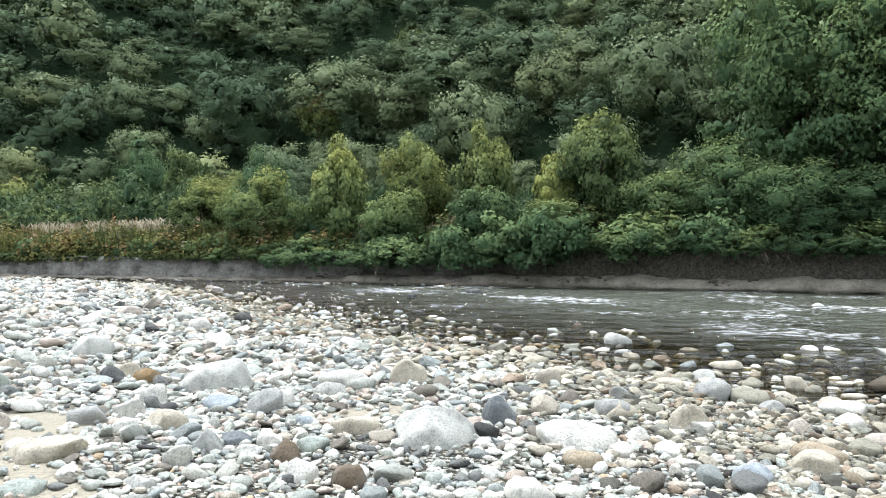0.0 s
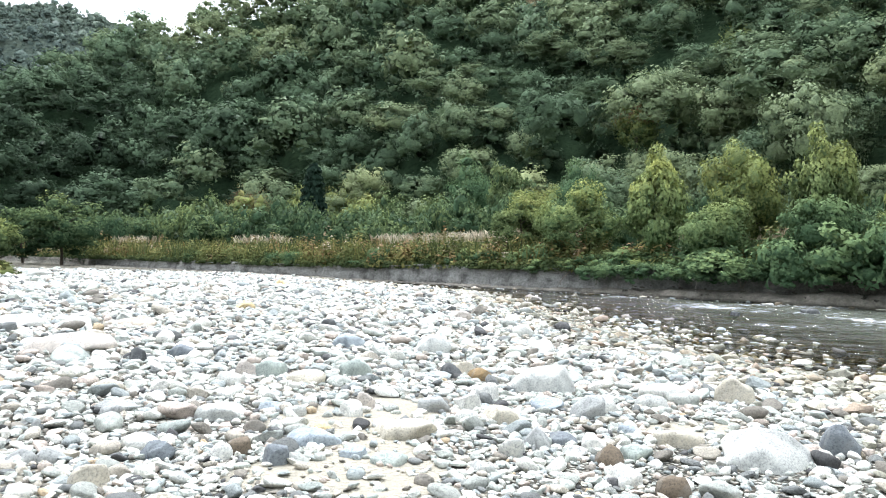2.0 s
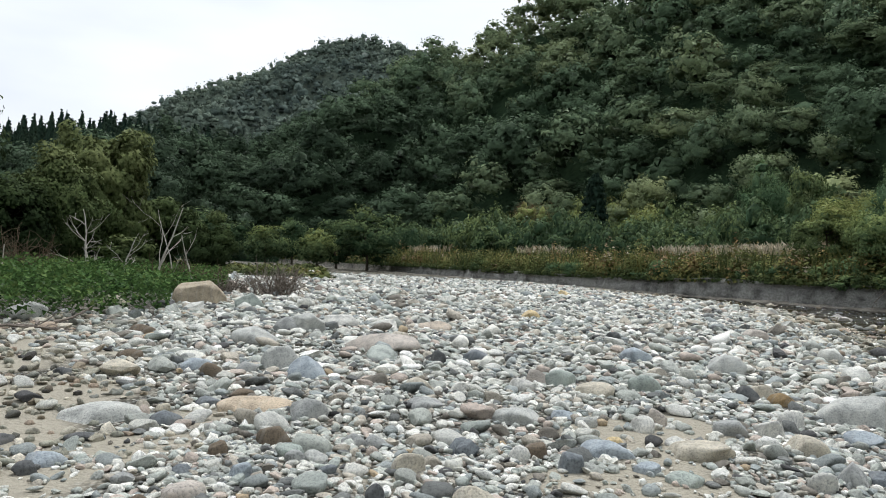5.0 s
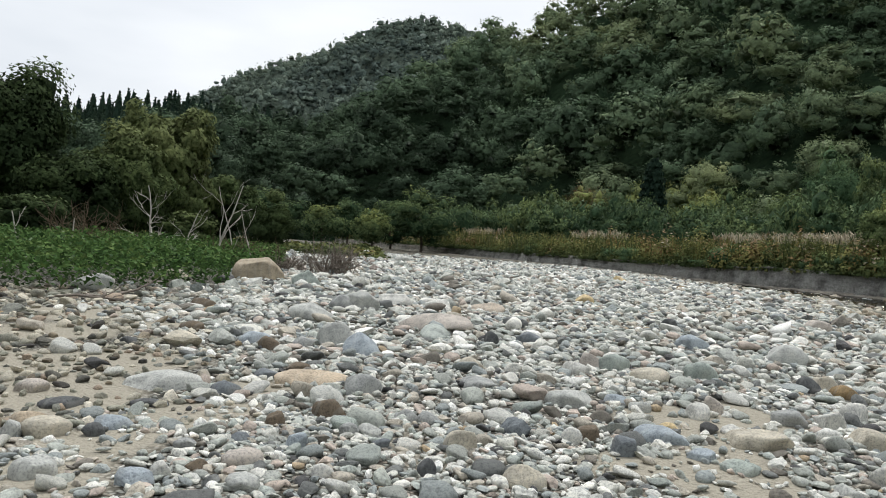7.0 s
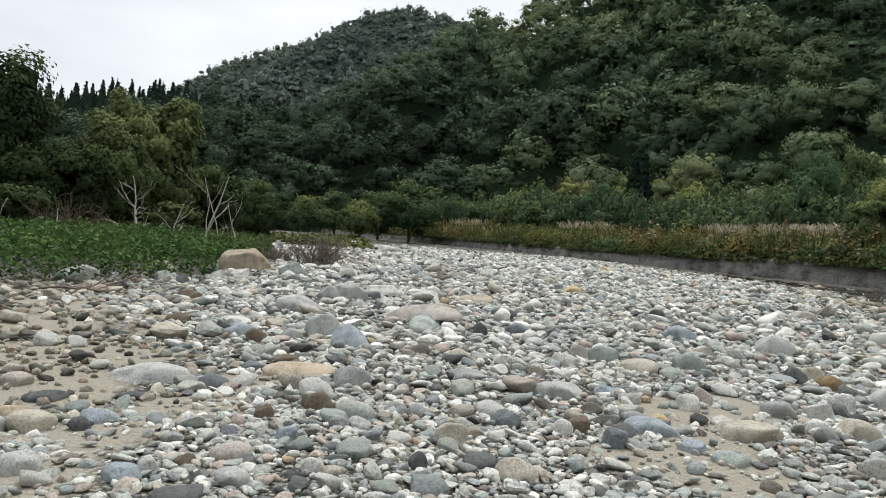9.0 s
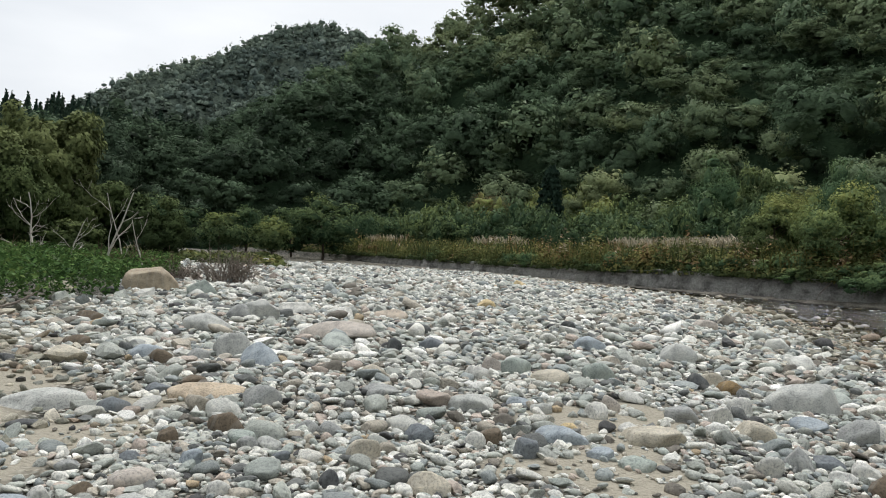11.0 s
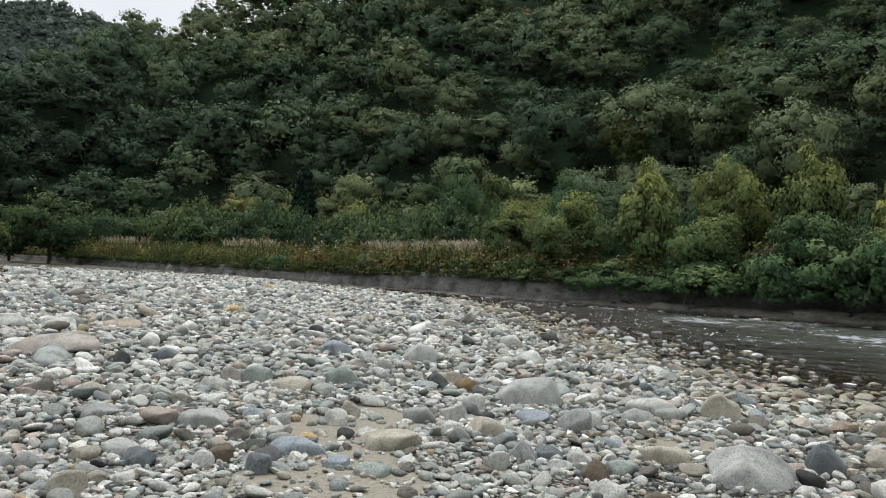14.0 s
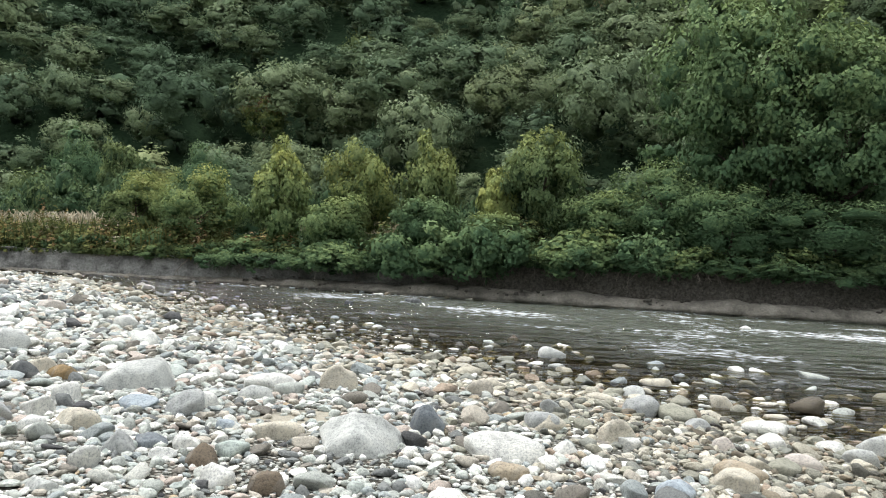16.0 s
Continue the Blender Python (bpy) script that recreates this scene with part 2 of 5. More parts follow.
def stone_material(name, source, colour=None, veins=0.035, wet=False, mud=False):
    """Water-worn rock. source: island (joined stones), object (a stone of its own) or one colour."""
    m, N, L, out = material(name)
    co = N.new("ShaderNodeTexCoord").outputs["Object"]
    b = N.new("ShaderNodeBsdfPrincipled")
    if colour is None:
        if source == "island":
            rnd = N.new("ShaderNodeNewGeometry").outputs["Random Per Island"]
        else:
            rnd = N.new("ShaderNodeObjectInfo").outputs["Random"]
        r = ramp(N, STONES, "CONSTANT")
        L.new(rnd, r.inputs["Fac"])
        base = r.outputs["Color"]
        scale = N.new("ShaderNodeVectorMath")
        scale.operation = "ADD"
        L.new(co, scale.inputs[0])
        L.new(rnd, scale.inputs[1])
        vec = scale.outputs[0]
    else:
        base, vec = colour, co
    big = noise_tex(N, L, 6.0, 6, 0.65, vec)
    fine = noise_tex(N, L, 55.0, 5, 0.7, vec)
    rb = ramp(N, [(0.3, (0.55, 0.55, 0.55)), (0.52, (1.12, 1.12, 1.10)), (0.75, (1.36, 1.33, 1.27))])
    L.new(big.outputs["Fac"], rb.inputs["Fac"])
    c = mixer(N, L, "MULTIPLY", 0.85, base, rb.outputs["Color"])
    rf = ramp(N, [(0.34, (0.38, 0.38, 0.39)), (0.5, (1.1, 1.1, 1.1)), (0.68, (1.4, 1.38, 1.33))])
    L.new(fine.outputs["Fac"], rf.inputs["Fac"])
    c = mixer(N, L, "MULTIPLY", 0.65, c, rf.outputs["Color"])
    wave = N.new("ShaderNodeTexWave")
    wave.inputs["Scale"].default_value, wave.inputs["Distortion"].default_value, wave.inputs["Detail"].default_value = 1.3, 9.0, 4
    L.new(vec, wave.inputs["Vector"])
    rv = ramp(N, [(0.86, (0, 0, 0)), (0.97, (1, 1, 1))])
    L.new(wave.outputs["Fac"], rv.inputs["Fac"])
    vf = N.new("ShaderNodeMath")
    vf.operation = "MULTIPLY"
    vf.inputs[1].default_value = veins
    L.new(rv.outputs["Color"], vf.inputs[0])
    c = mixer(N, L, "MIX", vf.outputs[0], c, (0.55, 0.54, 0.5))
    if mud:
        c = mixer(N, L, "MULTIPLY", 1.0, c, (0.70, 0.655, 0.58))
    if wet:
        c = mixer(N, L, "MULTIPLY", 1.0, c, (0.40, 0.36, 0.29))
    L.new(c, b.inputs["Base Color"])
    b.inputs["Roughness"].default_value = 0.35 if wet else 0.85
    b.inputs["Specular IOR Level"].default_value = 0.25
    bump = N.new("ShaderNodeBump")
    bump.inputs["Strength"].default_value, bump.inputs["Distance"].default_value = 0.7, 0.018
    L.new(fine.outputs["Fac"], bump.inputs["Height"])
    L.new(bump.outputs["Normal"], b.inputs["Normal"])
    L.new(b.outputs["BSDF"], out.inputs["Surface"])
    return m


M_STONES = stone_material("river_stones", "island")
M_WET = stone_material("wet_river_stones", "island", wet=True)
M_MUD = stone_material("muddy_river_stones", "island", mud=True)
M_COBBLE = stone_material("river_cobble", "object")
M_SILTED = stone_material("silted_cobble", "object", mud=True)
COLOURS = {"white": (0.588, 0.582, 0.549), "light": (0.452, 0.459, 0.439), "grey": (0.328, 0.336, 0.329), "blue": (0.339, 0.381, 0.417), "dark": (0.101, 0.105, 0.108),
           "slate": (0.172, 0.190, 0.206), "green": (0.351, 0.392, 0.362), "tan": (0.35, 0.295, 0.22), "brown": (0.151, 0.120, 0.088), "pink": (0.464, 0.420, 0.379),
           "peach": (0.520, 0.448, 0.373), "yellow": (0.566, 0.448, 0.263), "orange": (0.475, 0.392, 0.296), "beige": (0.475, 0.437, 0.362), "ochre": (0.242, 0.170, 0.088)}
WORDS = {"white": "pale whitish", "light": "light grey", "grey": "mid-grey", "blue": "bluish grey", "dark": "nearly black", "slate": "dark slate-grey",
         "green": "greenish grey", "tan": "tan-brown", "brown": "dark brown", "pink": "pinkish beige", "peach": "peach-coloured", "yellow": "yellowish",
         "orange": "orange-beige", "beige": "sandy beige", "ochre": "rust-brown algae-stained"}
M_ROCK = {k: stone_material("rock_" + k, "", c, 0.12) for k, c in COLOURS.items()}


def ground_material():
    m, N, L, out = material("sand_and_gravel")
    co = N.new("ShaderNodeTexCoord").outputs["Object"]
    b = N.new("ShaderNodeBsdfPrincipled")
    peb = N.new("ShaderNodeTexVoronoi")
    peb.inputs["Scale"].default_value = 24.0
    L.new(co, peb.inputs["Vector"])
    peb2 = N.new("ShaderNodeTexVoronoi")
    peb2.inputs["Scale"].default_value = 46.0
    L.new(co, peb2.inputs["Vector"])
    sandy = noise_tex(N, L, 0.55, 4, 0.6, co)
    grain = noise_tex(N, L, 160.0, 4, 0.7, co)
    sep = N.new("ShaderNodeSeparateColor")
    L.new(peb.outputs["Color"], sep.inputs["Color"])
    r1 = ramp(N, STONES, "CONSTANT")
    L.new(sep.outputs["Red"], r1.inputs["Fac"])
    rg = ramp(N, [(0.3, (0.28, 0.258, 0.205)), (0.7, (0.43, 0.395, 0.32))])
    L.new(grain.outputs["Fac"], rg.inputs["Fac"])
    rs = ramp(N, [(0.55, (0, 0, 0)), (0.75, (1, 1, 1))])
    bare = N.new("ShaderNodeAttribute")
    bare.attribute_name = "tint"
    both = N.new("ShaderNodeMath")
    both.operation = "MULTIPLY_ADD"
    both.inputs[1].default_value = 0.6
    L.new(bare.outputs["Fac"], both.inputs[0])
    L.new(sandy.outputs["Fac"], both.inputs[2])
    L.new(both.outputs[0], rs.inputs["Fac"])
    # pebble rims go nearly black: shade of the gaps put into the colour
    edge = ramp(N, [(0.25, (0.85, 0.84, 0.8)), (0.6, (0.12, 0.115, 0.10))])
    L.new(peb.outputs["Distance"], edge.inputs["Fac"])
    gravel = mixer(N, L, "MULTIPLY", 1.0, mixer(N, L, "MIX", 0.35, r1.outputs["Color"], (0.33, 0.31, 0.28)), edge.outputs["Color"])
    c = mixer(N, L, "MIX", rs.outputs["Color"], gravel, rg.outputs["Color"])
    # land, river bed and bar by height and place
    geo = N.new("ShaderNodeNewGeometry")
    xyz = N.new("ShaderNodeSeparateXYZ")
    L.new(geo.outputs["Position"], xyz.inputs[0])
    wet = N.new("ShaderNodeMapRange")
    wet.inputs["From Min"].default_value, wet.inputs["From Max"].default_value = -0.18, -0.36
    L.new(xyz.outputs["Z"], wet.inputs["Value"])
    c = mixer(N, L, "MIX", wet.outputs["Result"], c, mixer(N, L, "MULTIPLY", 1.0, c, (0.36, 0.31, 0.15)))
    high = N.new("ShaderNodeMapRange")
    high.inputs["From Min"].default_value, high.inputs["From Max"].default_value = 0.6, 1.0
    L.new(xyz.outputs["Z"], high.inputs["Value"])
    soil = noise_tex(N, L, 0.8, 6, 0.7, co)
    rsoil = ramp(N, [(0.3, (0.05, 0.06, 0.025)), (0.7, (0.13, 0.12, 0.05))])
    L.new(soil.outputs["Fac"], rsoil.inputs["Fac"])
    c = mixer(N, L, "MIX", high.outputs["Result"], c, rsoil.outputs["Color"])
    L.new(c, b.inputs["Base Color"])
    b.inputs["Roughness"].default_value = 0.95
    b.inputs["Specular IOR Level"].default_value = 0.15
    bump = N.new("ShaderNodeBump")
    bump.inputs["Strength"].default_value, bump.inputs["Distance"].default_value = 0.8, 0.03
    inv = N.new("ShaderNodeMath")
    inv.operation = "SUBTRACT"
    inv.inputs[0].default_value = 1.0
    L.new(peb.outputs["Distance"], inv.inputs[1])
    add = N.new("ShaderNodeMath")
    add.operation = "MULTIPLY_ADD"
    add.inputs[1].default_value = 0.35
    L.new(peb2.outputs["Distance"], add.inputs[0])
    L.new(inv.outputs[0], add.inputs[2])
    L.new(add.outputs[0], bump.inputs["Height"])
    L.new(bump.outputs["Normal"], b.inputs["Normal"])
    L.new(b.outputs["BSDF"], out.inputs["Surface"])
    return m


def leaf_material(name, stops, grain=0.3, shine=0.03, spread=0.15):
    """Foliage: tint, a plant's own with light and shade put in, picks a green from stops; grain is the size of a leaf
    tuft in metres.
    """
    m, N, L, out = material(name)
    at = N.new("ShaderNodeAttribute")
    at.attribute_name = "tint"
    geo = N.new("ShaderNodeNewGeometry")
    tuft = noise_tex(N, L, 1.0 / grain, 3, 0.7, geo.outputs["Position"])
    patch = noise_tex(N, L, 0.16 / grain, 2, 0.5, geo.outputs["Position"])
    shift = N.new("ShaderNodeMath")
    shift.operation = "MULTIPLY_ADD"
    shift.inputs[1].default_value = 0.5
    sub = N.new("ShaderNodeMath")
    sub.operation = "SUBTRACT"
    sub.inputs[1].default_value = 0.25
    L.new(patch.outputs["Fac"], shift.inputs[0])
    L.new(at.outputs["Fac"], shift.inputs[2])
    L.new(shift.outputs[0], sub.inputs[0])
    r = ramp(N, stops)
    L.new(sub.outputs[0], r.inputs["Fac"])
    v = ramp(N, [(0.0, (1 - spread,) * 3), (1.0, (1 + spread, 1 + spread, 1 + spread))])
    L.new(geo.outputs["Random Per Island"], v.inputs["Fac"])
    c = mixer(N, L, "MULTIPLY", 1.0, r.outputs["Color"], v.outputs["Color"])
    v2 = ramp(N, [(0.32, (0.62, 0.64, 0.66)), (0.5, (1, 1, 1)), (0.68, (1.2, 1.19, 1.15))])
    L.new(tuft.outputs["Fac"], v2.inputs["Fac"])
    c = mixer(N, L, "MULTIPLY", 1.0, c, v2.outputs["Color"])
    bump = N.new("ShaderNodeBump")
    bump.inputs["Strength"].default_value, bump.inputs["Distance"].default_value = 0.8, grain * 0.5
    L.new(tuft.outputs["Fac"], bump.inputs["Height"])
    d, t, g = N.new("ShaderNodeBsdfDiffuse"), N.new("ShaderNodeBsdfTranslucent"), N.new("ShaderNodeBsdfGlossy")
    L.new(c, d.inputs["Color"])
    L.new(c, t.inputs["Color"])
    L.new(bump.outputs["Normal"], d.inputs["Normal"])
    g.inputs["Roughness"].default_value = 0.55
    mx, mg, fr = N.new("ShaderNodeMixShader"), N.new("ShaderNodeMixShader"), N.new("ShaderNodeFresnel")
    mx.inputs["Fac"].default_value = 0.2
    L.new(d.outputs[0], mx.inputs[1])
    L.new(t.outputs[0], mx.inputs[2])
    fm = N.new("ShaderNodeMath")
    fm.operation = "MULTIPLY"
    fm.inputs[1].default_value = shine
    L.new(fr.outputs[0], fm.inputs[0])
    L.new(fm.outputs[0], mg.inputs["Fac"])
    L.new(mx.outputs[0], mg.inputs[1])
    L.new(g.outputs[0], mg.inputs[2])
    L.new(mg.outputs[0], out.inputs["Surface"])
    return m


def plain_material(name, a, b, scale, rough=0.9, bump=0.4, dist=0.03):
    m, N, L, out = material(name)
    co = N.new("ShaderNodeTexCoord").outputs["Object"]
    n1, n2 = noise_tex(N, L, scale, 6, 0.65, co), noise_tex(N, L, scale * 9, 4, 0.7, co)
    r = ramp(N, [(0.3, a), (0.7, b)])
    L.new(n1.outputs["Fac"], r.inputs["Fac"])
    r2 = ramp(N, [(0.3, (0.75, 0.75, 0.75)), (0.7, (1.2, 1.2, 1.2))])
    L.new(n2.outputs["Fac"], r2.inputs["Fac"])
    bs = N.new("ShaderNodeBsdfPrincipled")
    L.new(mixer(N, L, "MULTIPLY", 1.0, r.outputs["Color"], r2.outputs["Color"]), bs.inputs["Base Color"])
    bs.inputs["Roughness"].default_value = rough
    bs.inputs["Specular IOR Level"].default_value = 0.2
    bp = N.new("ShaderNodeBump")
    bp.inputs["Strength"].default_value, bp.inputs["Distance"].default_value = bump, dist
    L.new(n2.outputs["Fac"], bp.inputs["Height"])
    L.new(bp.outputs["Normal"], bs.inputs["Normal"])
    L.new(bs.outputs["BSDF"], out.inputs["Surface"])
    return m


def water_material():
    m, N, L, out = material("river_water")
    co = N.new("ShaderNodeTexCoord").outputs["Object"]
    mp = N.new("ShaderNodeMapping")
    mp.inputs["Rotation"].default_value = (0, 0, radians(18.2))
    mp.inputs["Scale"].default_value = (0.55, 1.9, 1.0)
    L.new(co, mp.inputs["Vector"])
    n1, n2 = noise_tex(N, L, 0.6, 2, 0.5, mp.outputs["Vector"]), noise_tex(N, L, 1.5, 2, 0.5, mp.outputs["Vector"])
    b1, b2 = N.new("ShaderNodeBump"), N.new("ShaderNodeBump")
    b1.inputs["Strength"].default_value, b1.inputs["Distance"].default_value = 1.0, 1.2
    b2.inputs["Strength"].default_value, b2.inputs["Distance"].default_value = 1.0, 0.3
    L.new(n1.outputs["Fac"], b1.inputs["Height"])
    L.new(n2.outputs["Fac"], b2.inputs["Height"])
    L.new(b1.outputs["Normal"], b2.inputs["Normal"])
    t, g, fr, mx = N.new("ShaderNodeBsdfTransparent"), N.new("ShaderNodeBsdfGlossy"), N.new("ShaderNodeFresnel"), N.new("ShaderNodeMixShader")
    t.inputs["Color"].default_value = (0.55, 0.50, 0.28, 1)
    g.inputs["Roughness"].default_value = 0.04
    fr.inputs["IOR"].default_value = 1.45
    L.new(b2.outputs["Normal"], g.inputs["Normal"])
    L.new(b2.outputs["Normal"], fr.inputs["Normal"])
    at = N.new("ShaderNodeAttribute")
    at.attribute_name = "tint"
    # pale diffuse: murky water, and reflected sky put into its colour
    murk_and_sky, mm = N.new("ShaderNodeBsdfDiffuse"), N.new("ShaderNodeMixShader")
    murk_and_sky.inputs["Color"].default_value = (0.16, 0.178, 0.142, 1)
    L.new(at.outputs["Fac"], mm.inputs["Fac"])
    L.new(t.outputs[0], mm.inputs[1])
    L.new(murk_and_sky.outputs[0], mm.inputs[2])
    L.new(fr.outputs[0], mx.inputs["Fac"])
    L.new(mm.outputs[0], mx.inputs[1])
    L.new(g.outputs[0], mx.inputs[2])
    n3 = noise_tex(N, L, 0.16, 3, 0.5, co)
    n4 = noise_tex(N, L, 2.2, 6, 0.7, co)
    mul = N.new("ShaderNodeMath")
    mul.operation = "MULTIPLY"
    L.new(n3.outputs["Fac"], mul.inputs[0])
    L.new(n4.outputs["Fac"], mul.inputs[1])
    rf = ramp(N, [(0.29, (0, 0, 0)), (0.375, (0.75, 0.75, 0.75))])
    L.new(mul.outputs[0], rf.inputs["Fac"])
    # white flecks: foam, with the sky's glints painted in among it
    foam_and_glints, mf = N.new("ShaderNodeBsdfDiffuse"), N.new("ShaderNodeMixShader")
    foam_and_glints.inputs["Color"].default_value = (0.75, 0.77, 0.78, 1)
    much = N.new("ShaderNodeMath")
    much.operation, much.use_clamp = "MULTIPLY", True
    more = N.new("ShaderNodeMath")
    more.operation = "MULTIPLY"
    more.inputs[1].default_value = 2.4
    L.new(at.outputs["Fac"], more.inputs[0])
    L.new(more.outputs[0], much.inputs[0])
    L.new(rf.outputs["Color"], much.inputs[1])
    L.new(much.outputs[0], mf.inputs["Fac"])
    L.new(mx.outputs[0], mf.inputs[1])
    L.new(foam_and_glints.outputs[0], mf.inputs[2])
    L.new(mf.outputs[0], out.inputs["Surface"])
    return m


M_GROUND = ground_material()
M_WATER = water_material()
def bank_material():
    """Grey silt upstream, rooty soil downstream with the trees' shade put into its dark colour; tint says which."""
    m, N, L, out = material("bank_soil")
    co = N.new("ShaderNodeTexCoord").outputs["Object"]
    at = N.new("ShaderNodeAttribute")
    at.attribute_name = "tint"
    n1, n2 = noise_tex(N, L, 0.7, 6, 0.65, co), noise_tex(N, L, 6.0, 6, 0.7, co)
    grey = ramp(N, [(0.38, (0.14, 0.135, 0.125)), (0.58, (0.42, 0.415, 0.385))])
    # dark stops hold soil colour and the shade under overhanging trees
    dark = ramp(N, [(0.3, (0.045, 0.040, 0.032)), (0.7, (0.165, 0.148, 0.122))])
    L.new(n1.outputs["Fac"], grey.inputs["Fac"])
    L.new(n2.outputs["Fac"], dark.inputs["Fac"])
    wander = N.new("ShaderNodeMath")
    wander.operation = "MULTIPLY_ADD"
    wander.inputs[1].default_value, wander.inputs[2].default_value = 0.8, -0.4
    L.new(n1.outputs["Fac"], wander.inputs[0])
    edge = N.new("ShaderNodeMath")
    edge.operation, edge.use_clamp = "ADD", True
    L.new(wander.outputs[0], edge.inputs[0])
    L.new(at.outputs["Fac"], edge.inputs[1])
    spots = ramp(N, [(0.3, (0.6, 0.6, 0.6)), (0.7, (1.25, 1.25, 1.25))])
    L.new(n2.outputs["Fac"], spots.inputs["Fac"])
    b = N.new("ShaderNodeBsdfPrincipled")
    c = mixer(N, L, "MIX", edge.outputs[0], grey.outputs["Color"], dark.outputs["Color"])
    L.new(mixer(N, L, "MULTIPLY", 1.0, c, spots.outputs["Color"]), b.inputs["Base Color"])
    b.inputs["Roughness"].default_value = 0.95
    bp = N.new("ShaderNodeBump")
    bp.inputs["Strength"].default_value, bp.inputs["Distance"].default_value = 1.0, 0.25
    L.new(n2.outputs["Fac"], bp.inputs["Height"])
    L.new(bp.outputs["Normal"], b.inputs["Normal"])
    L.new(b.outputs["BSDF"], out.inputs["Surface"])
    return m


M_LEDGE = plain_material("pale_silt", (0.12, 0.109, 0.092), (0.40, 0.366, 0.308), 0.9, 0.95, 1.0, 0.12)
M_BANK = bank_material()
M_BARK = plain_material("bark", (0.05, 0.042, 0.033), (0.12, 0.10, 0.08), 5.0, 0.95, 0.6)
M_DEAD = plain_material("bleached_wood", (0.36, 0.33, 0.29), (0.62, 0.58, 0.52), 6.0, 0.9, 0.4)
M_TWIG = plain_material("brown_twigs", (0.12, 0.10, 0.085), (0.33, 0.285, 0.24), 6.0, 0.9, 0.4)
M_DRY = plain_material("dry_brown_twigs", (0.07, 0.052, 0.035), (0.19, 0.145, 0.095), 6.0, 0.95, 0.4)
M_WOODS = leaf_material("woods_leaves", [(0.0, (0.050, 0.076, 0.047)), (0.3, (0.119, 0.176, 0.104)), (0.7, (0.222, 0.272, 0.148)), (0.9, (0.311, 0.348, 0.169)), (1.0, (0.329, 0.274, 0.175))], 0.7)
# Near-black floor: the shade between tree crowns is put into its colour.
M_UNDER = leaf_material("shaded_undergrowth", [(0.0, (0.016, 0.030, 0.018)), (1.0, (0.05, 0.08, 0.04))], 1.2, 0.0)
# Distance haze over the mountain is put into these bluish greens.
M_FAR = leaf_material("hazed_mountain_leaves", [(0.0, (0.098, 0.132, 0.116)), (0.5, (0.150, 0.192, 0.146)), (1.0, (0.215, 0.248, 0.165))], 4.0)
M_CEDAR = leaf_material("cedar_needles", [(0.0, (0.018, 0.038, 0.028)), (1.0, (0.045, 0.072, 0.045))], 0.5, 0.05)
M_LEAF = leaf_material("riverside_leaves", [(0.0, (0.079, 0.138, 0.071)), (0.4, (0.160, 0.228, 0.101)), (0.75, (0.233, 0.286, 0.110)), (0.9, (0.312, 0.334, 0.107)), (1.0, (0.387, 0.406, 0.100))], 0.22)
M_SHRUB = leaf_material("willow_leaves", [(0.0, (0.043, 0.079, 0.041)), (0.3, (0.101, 0.148, 0.070)), (0.6, (0.160, 0.207, 0.085)), (0.85, (0.224, 0.257, 0.087)), (0.92, (0.233, 0.242, 0.089)), (1.0, (0.177, 0.119, 0.067))], 0.45)
M_WEED = leaf_material("weed_leaves", [(0.0, (0.033, 0.068, 0.024)), (0.5, (0.085, 0.158, 0.048)), (1.0, (0.164, 0.225, 0.075))], 0.22)
M_OLD = leaf_material("old_willow_leaves", [(0.0, (0.036, 0.056, 0.026)), (0.5, (0.09, 0.125, 0.05)), (1.0, (0.18, 0.205, 0.085))], 0.3)
# Floor under the mountain's trees, with the same haze in its colour.
M_FARFLOOR = leaf_material("hazed_mountain_floor", [(0.0, (0.072, 0.096, 0.080)), (1.0, (0.120, 0.142, 0.108))], 2.2, 0.0)
M_GRASS = leaf_material("bank_grass", [(0.0, (0.060, 0.087, 0.037)), (0.35, (0.128, 0.147, 0.053)), (0.68, (0.248, 0.229, 0.084)), (0.82, (0.229, 0.151, 0.070)), (0.92, (0.248, 0.174, 0.097)), (1.0, (0.560, 0.500, 0.390))], 0.4)

# ---------------------------------------------------------------- ground, river, far bank
def sheet(us, ss, height):
    uu, s2 = np.meshgrid(us, ss)
    x, y = uu * BANK_U[0] + s2 * BANK_N[0], uu * BANK_U[1] + s2 * BANK_N[1]
    v = np.stack([x, y, height(x, y)], -1).reshape(-1, 3)
    n, k = len(us), len(ss)
    i = np.arange((k - 1) * n).reshape(k - 1, n)[:, :-1].ravel()
    return v, np.stack([i, i + n, i + n + 1, i + 1], 1)


g_u = np.concatenate([np.linspace(-1500, -100, 12), np.arange(-95, -30, 5.0), np.arange(-30, 40, 0.4), np.arange(40, 100, 1.5), np.linspace(105, 1500, 14)])
g_s = np.concatenate([np.linspace(-1500, -60, 10), np.arange(-50, -4, 4.0), np.arange(-4, 28, 0.4), np.arange(28, 46, 0.9), BANK_S + np.array((-1.5, -0.8, 0.0, 0.35, 0.6, 0.85, 2.0, 4.0)),
                      np.arange(56, 120, 4.0), np.linspace(130, 1500, 12)])
g_v, g_f = sheet(g_u, g_s, ground_z)
bare = np.max([1.3 - np.hypot(g_v[:, 0] - a, g_v[:, 1] - b) / r for a, b, r in SAND], axis=0)
ground = tagged(new("ground", mesh_np("ground", g_v, g_f, M_GROUND, True, np.clip(bare, 0, 1))),
                "pale gravel and sand river bar sloping into the stream", "ground", kind="structure")
w_u = np.arange(-80, 90, 0.7)
w_s = np.concatenate([np.arange(-20, 4, 2.0), np.arange(4, BANK_S + 0.3, 0.55)])


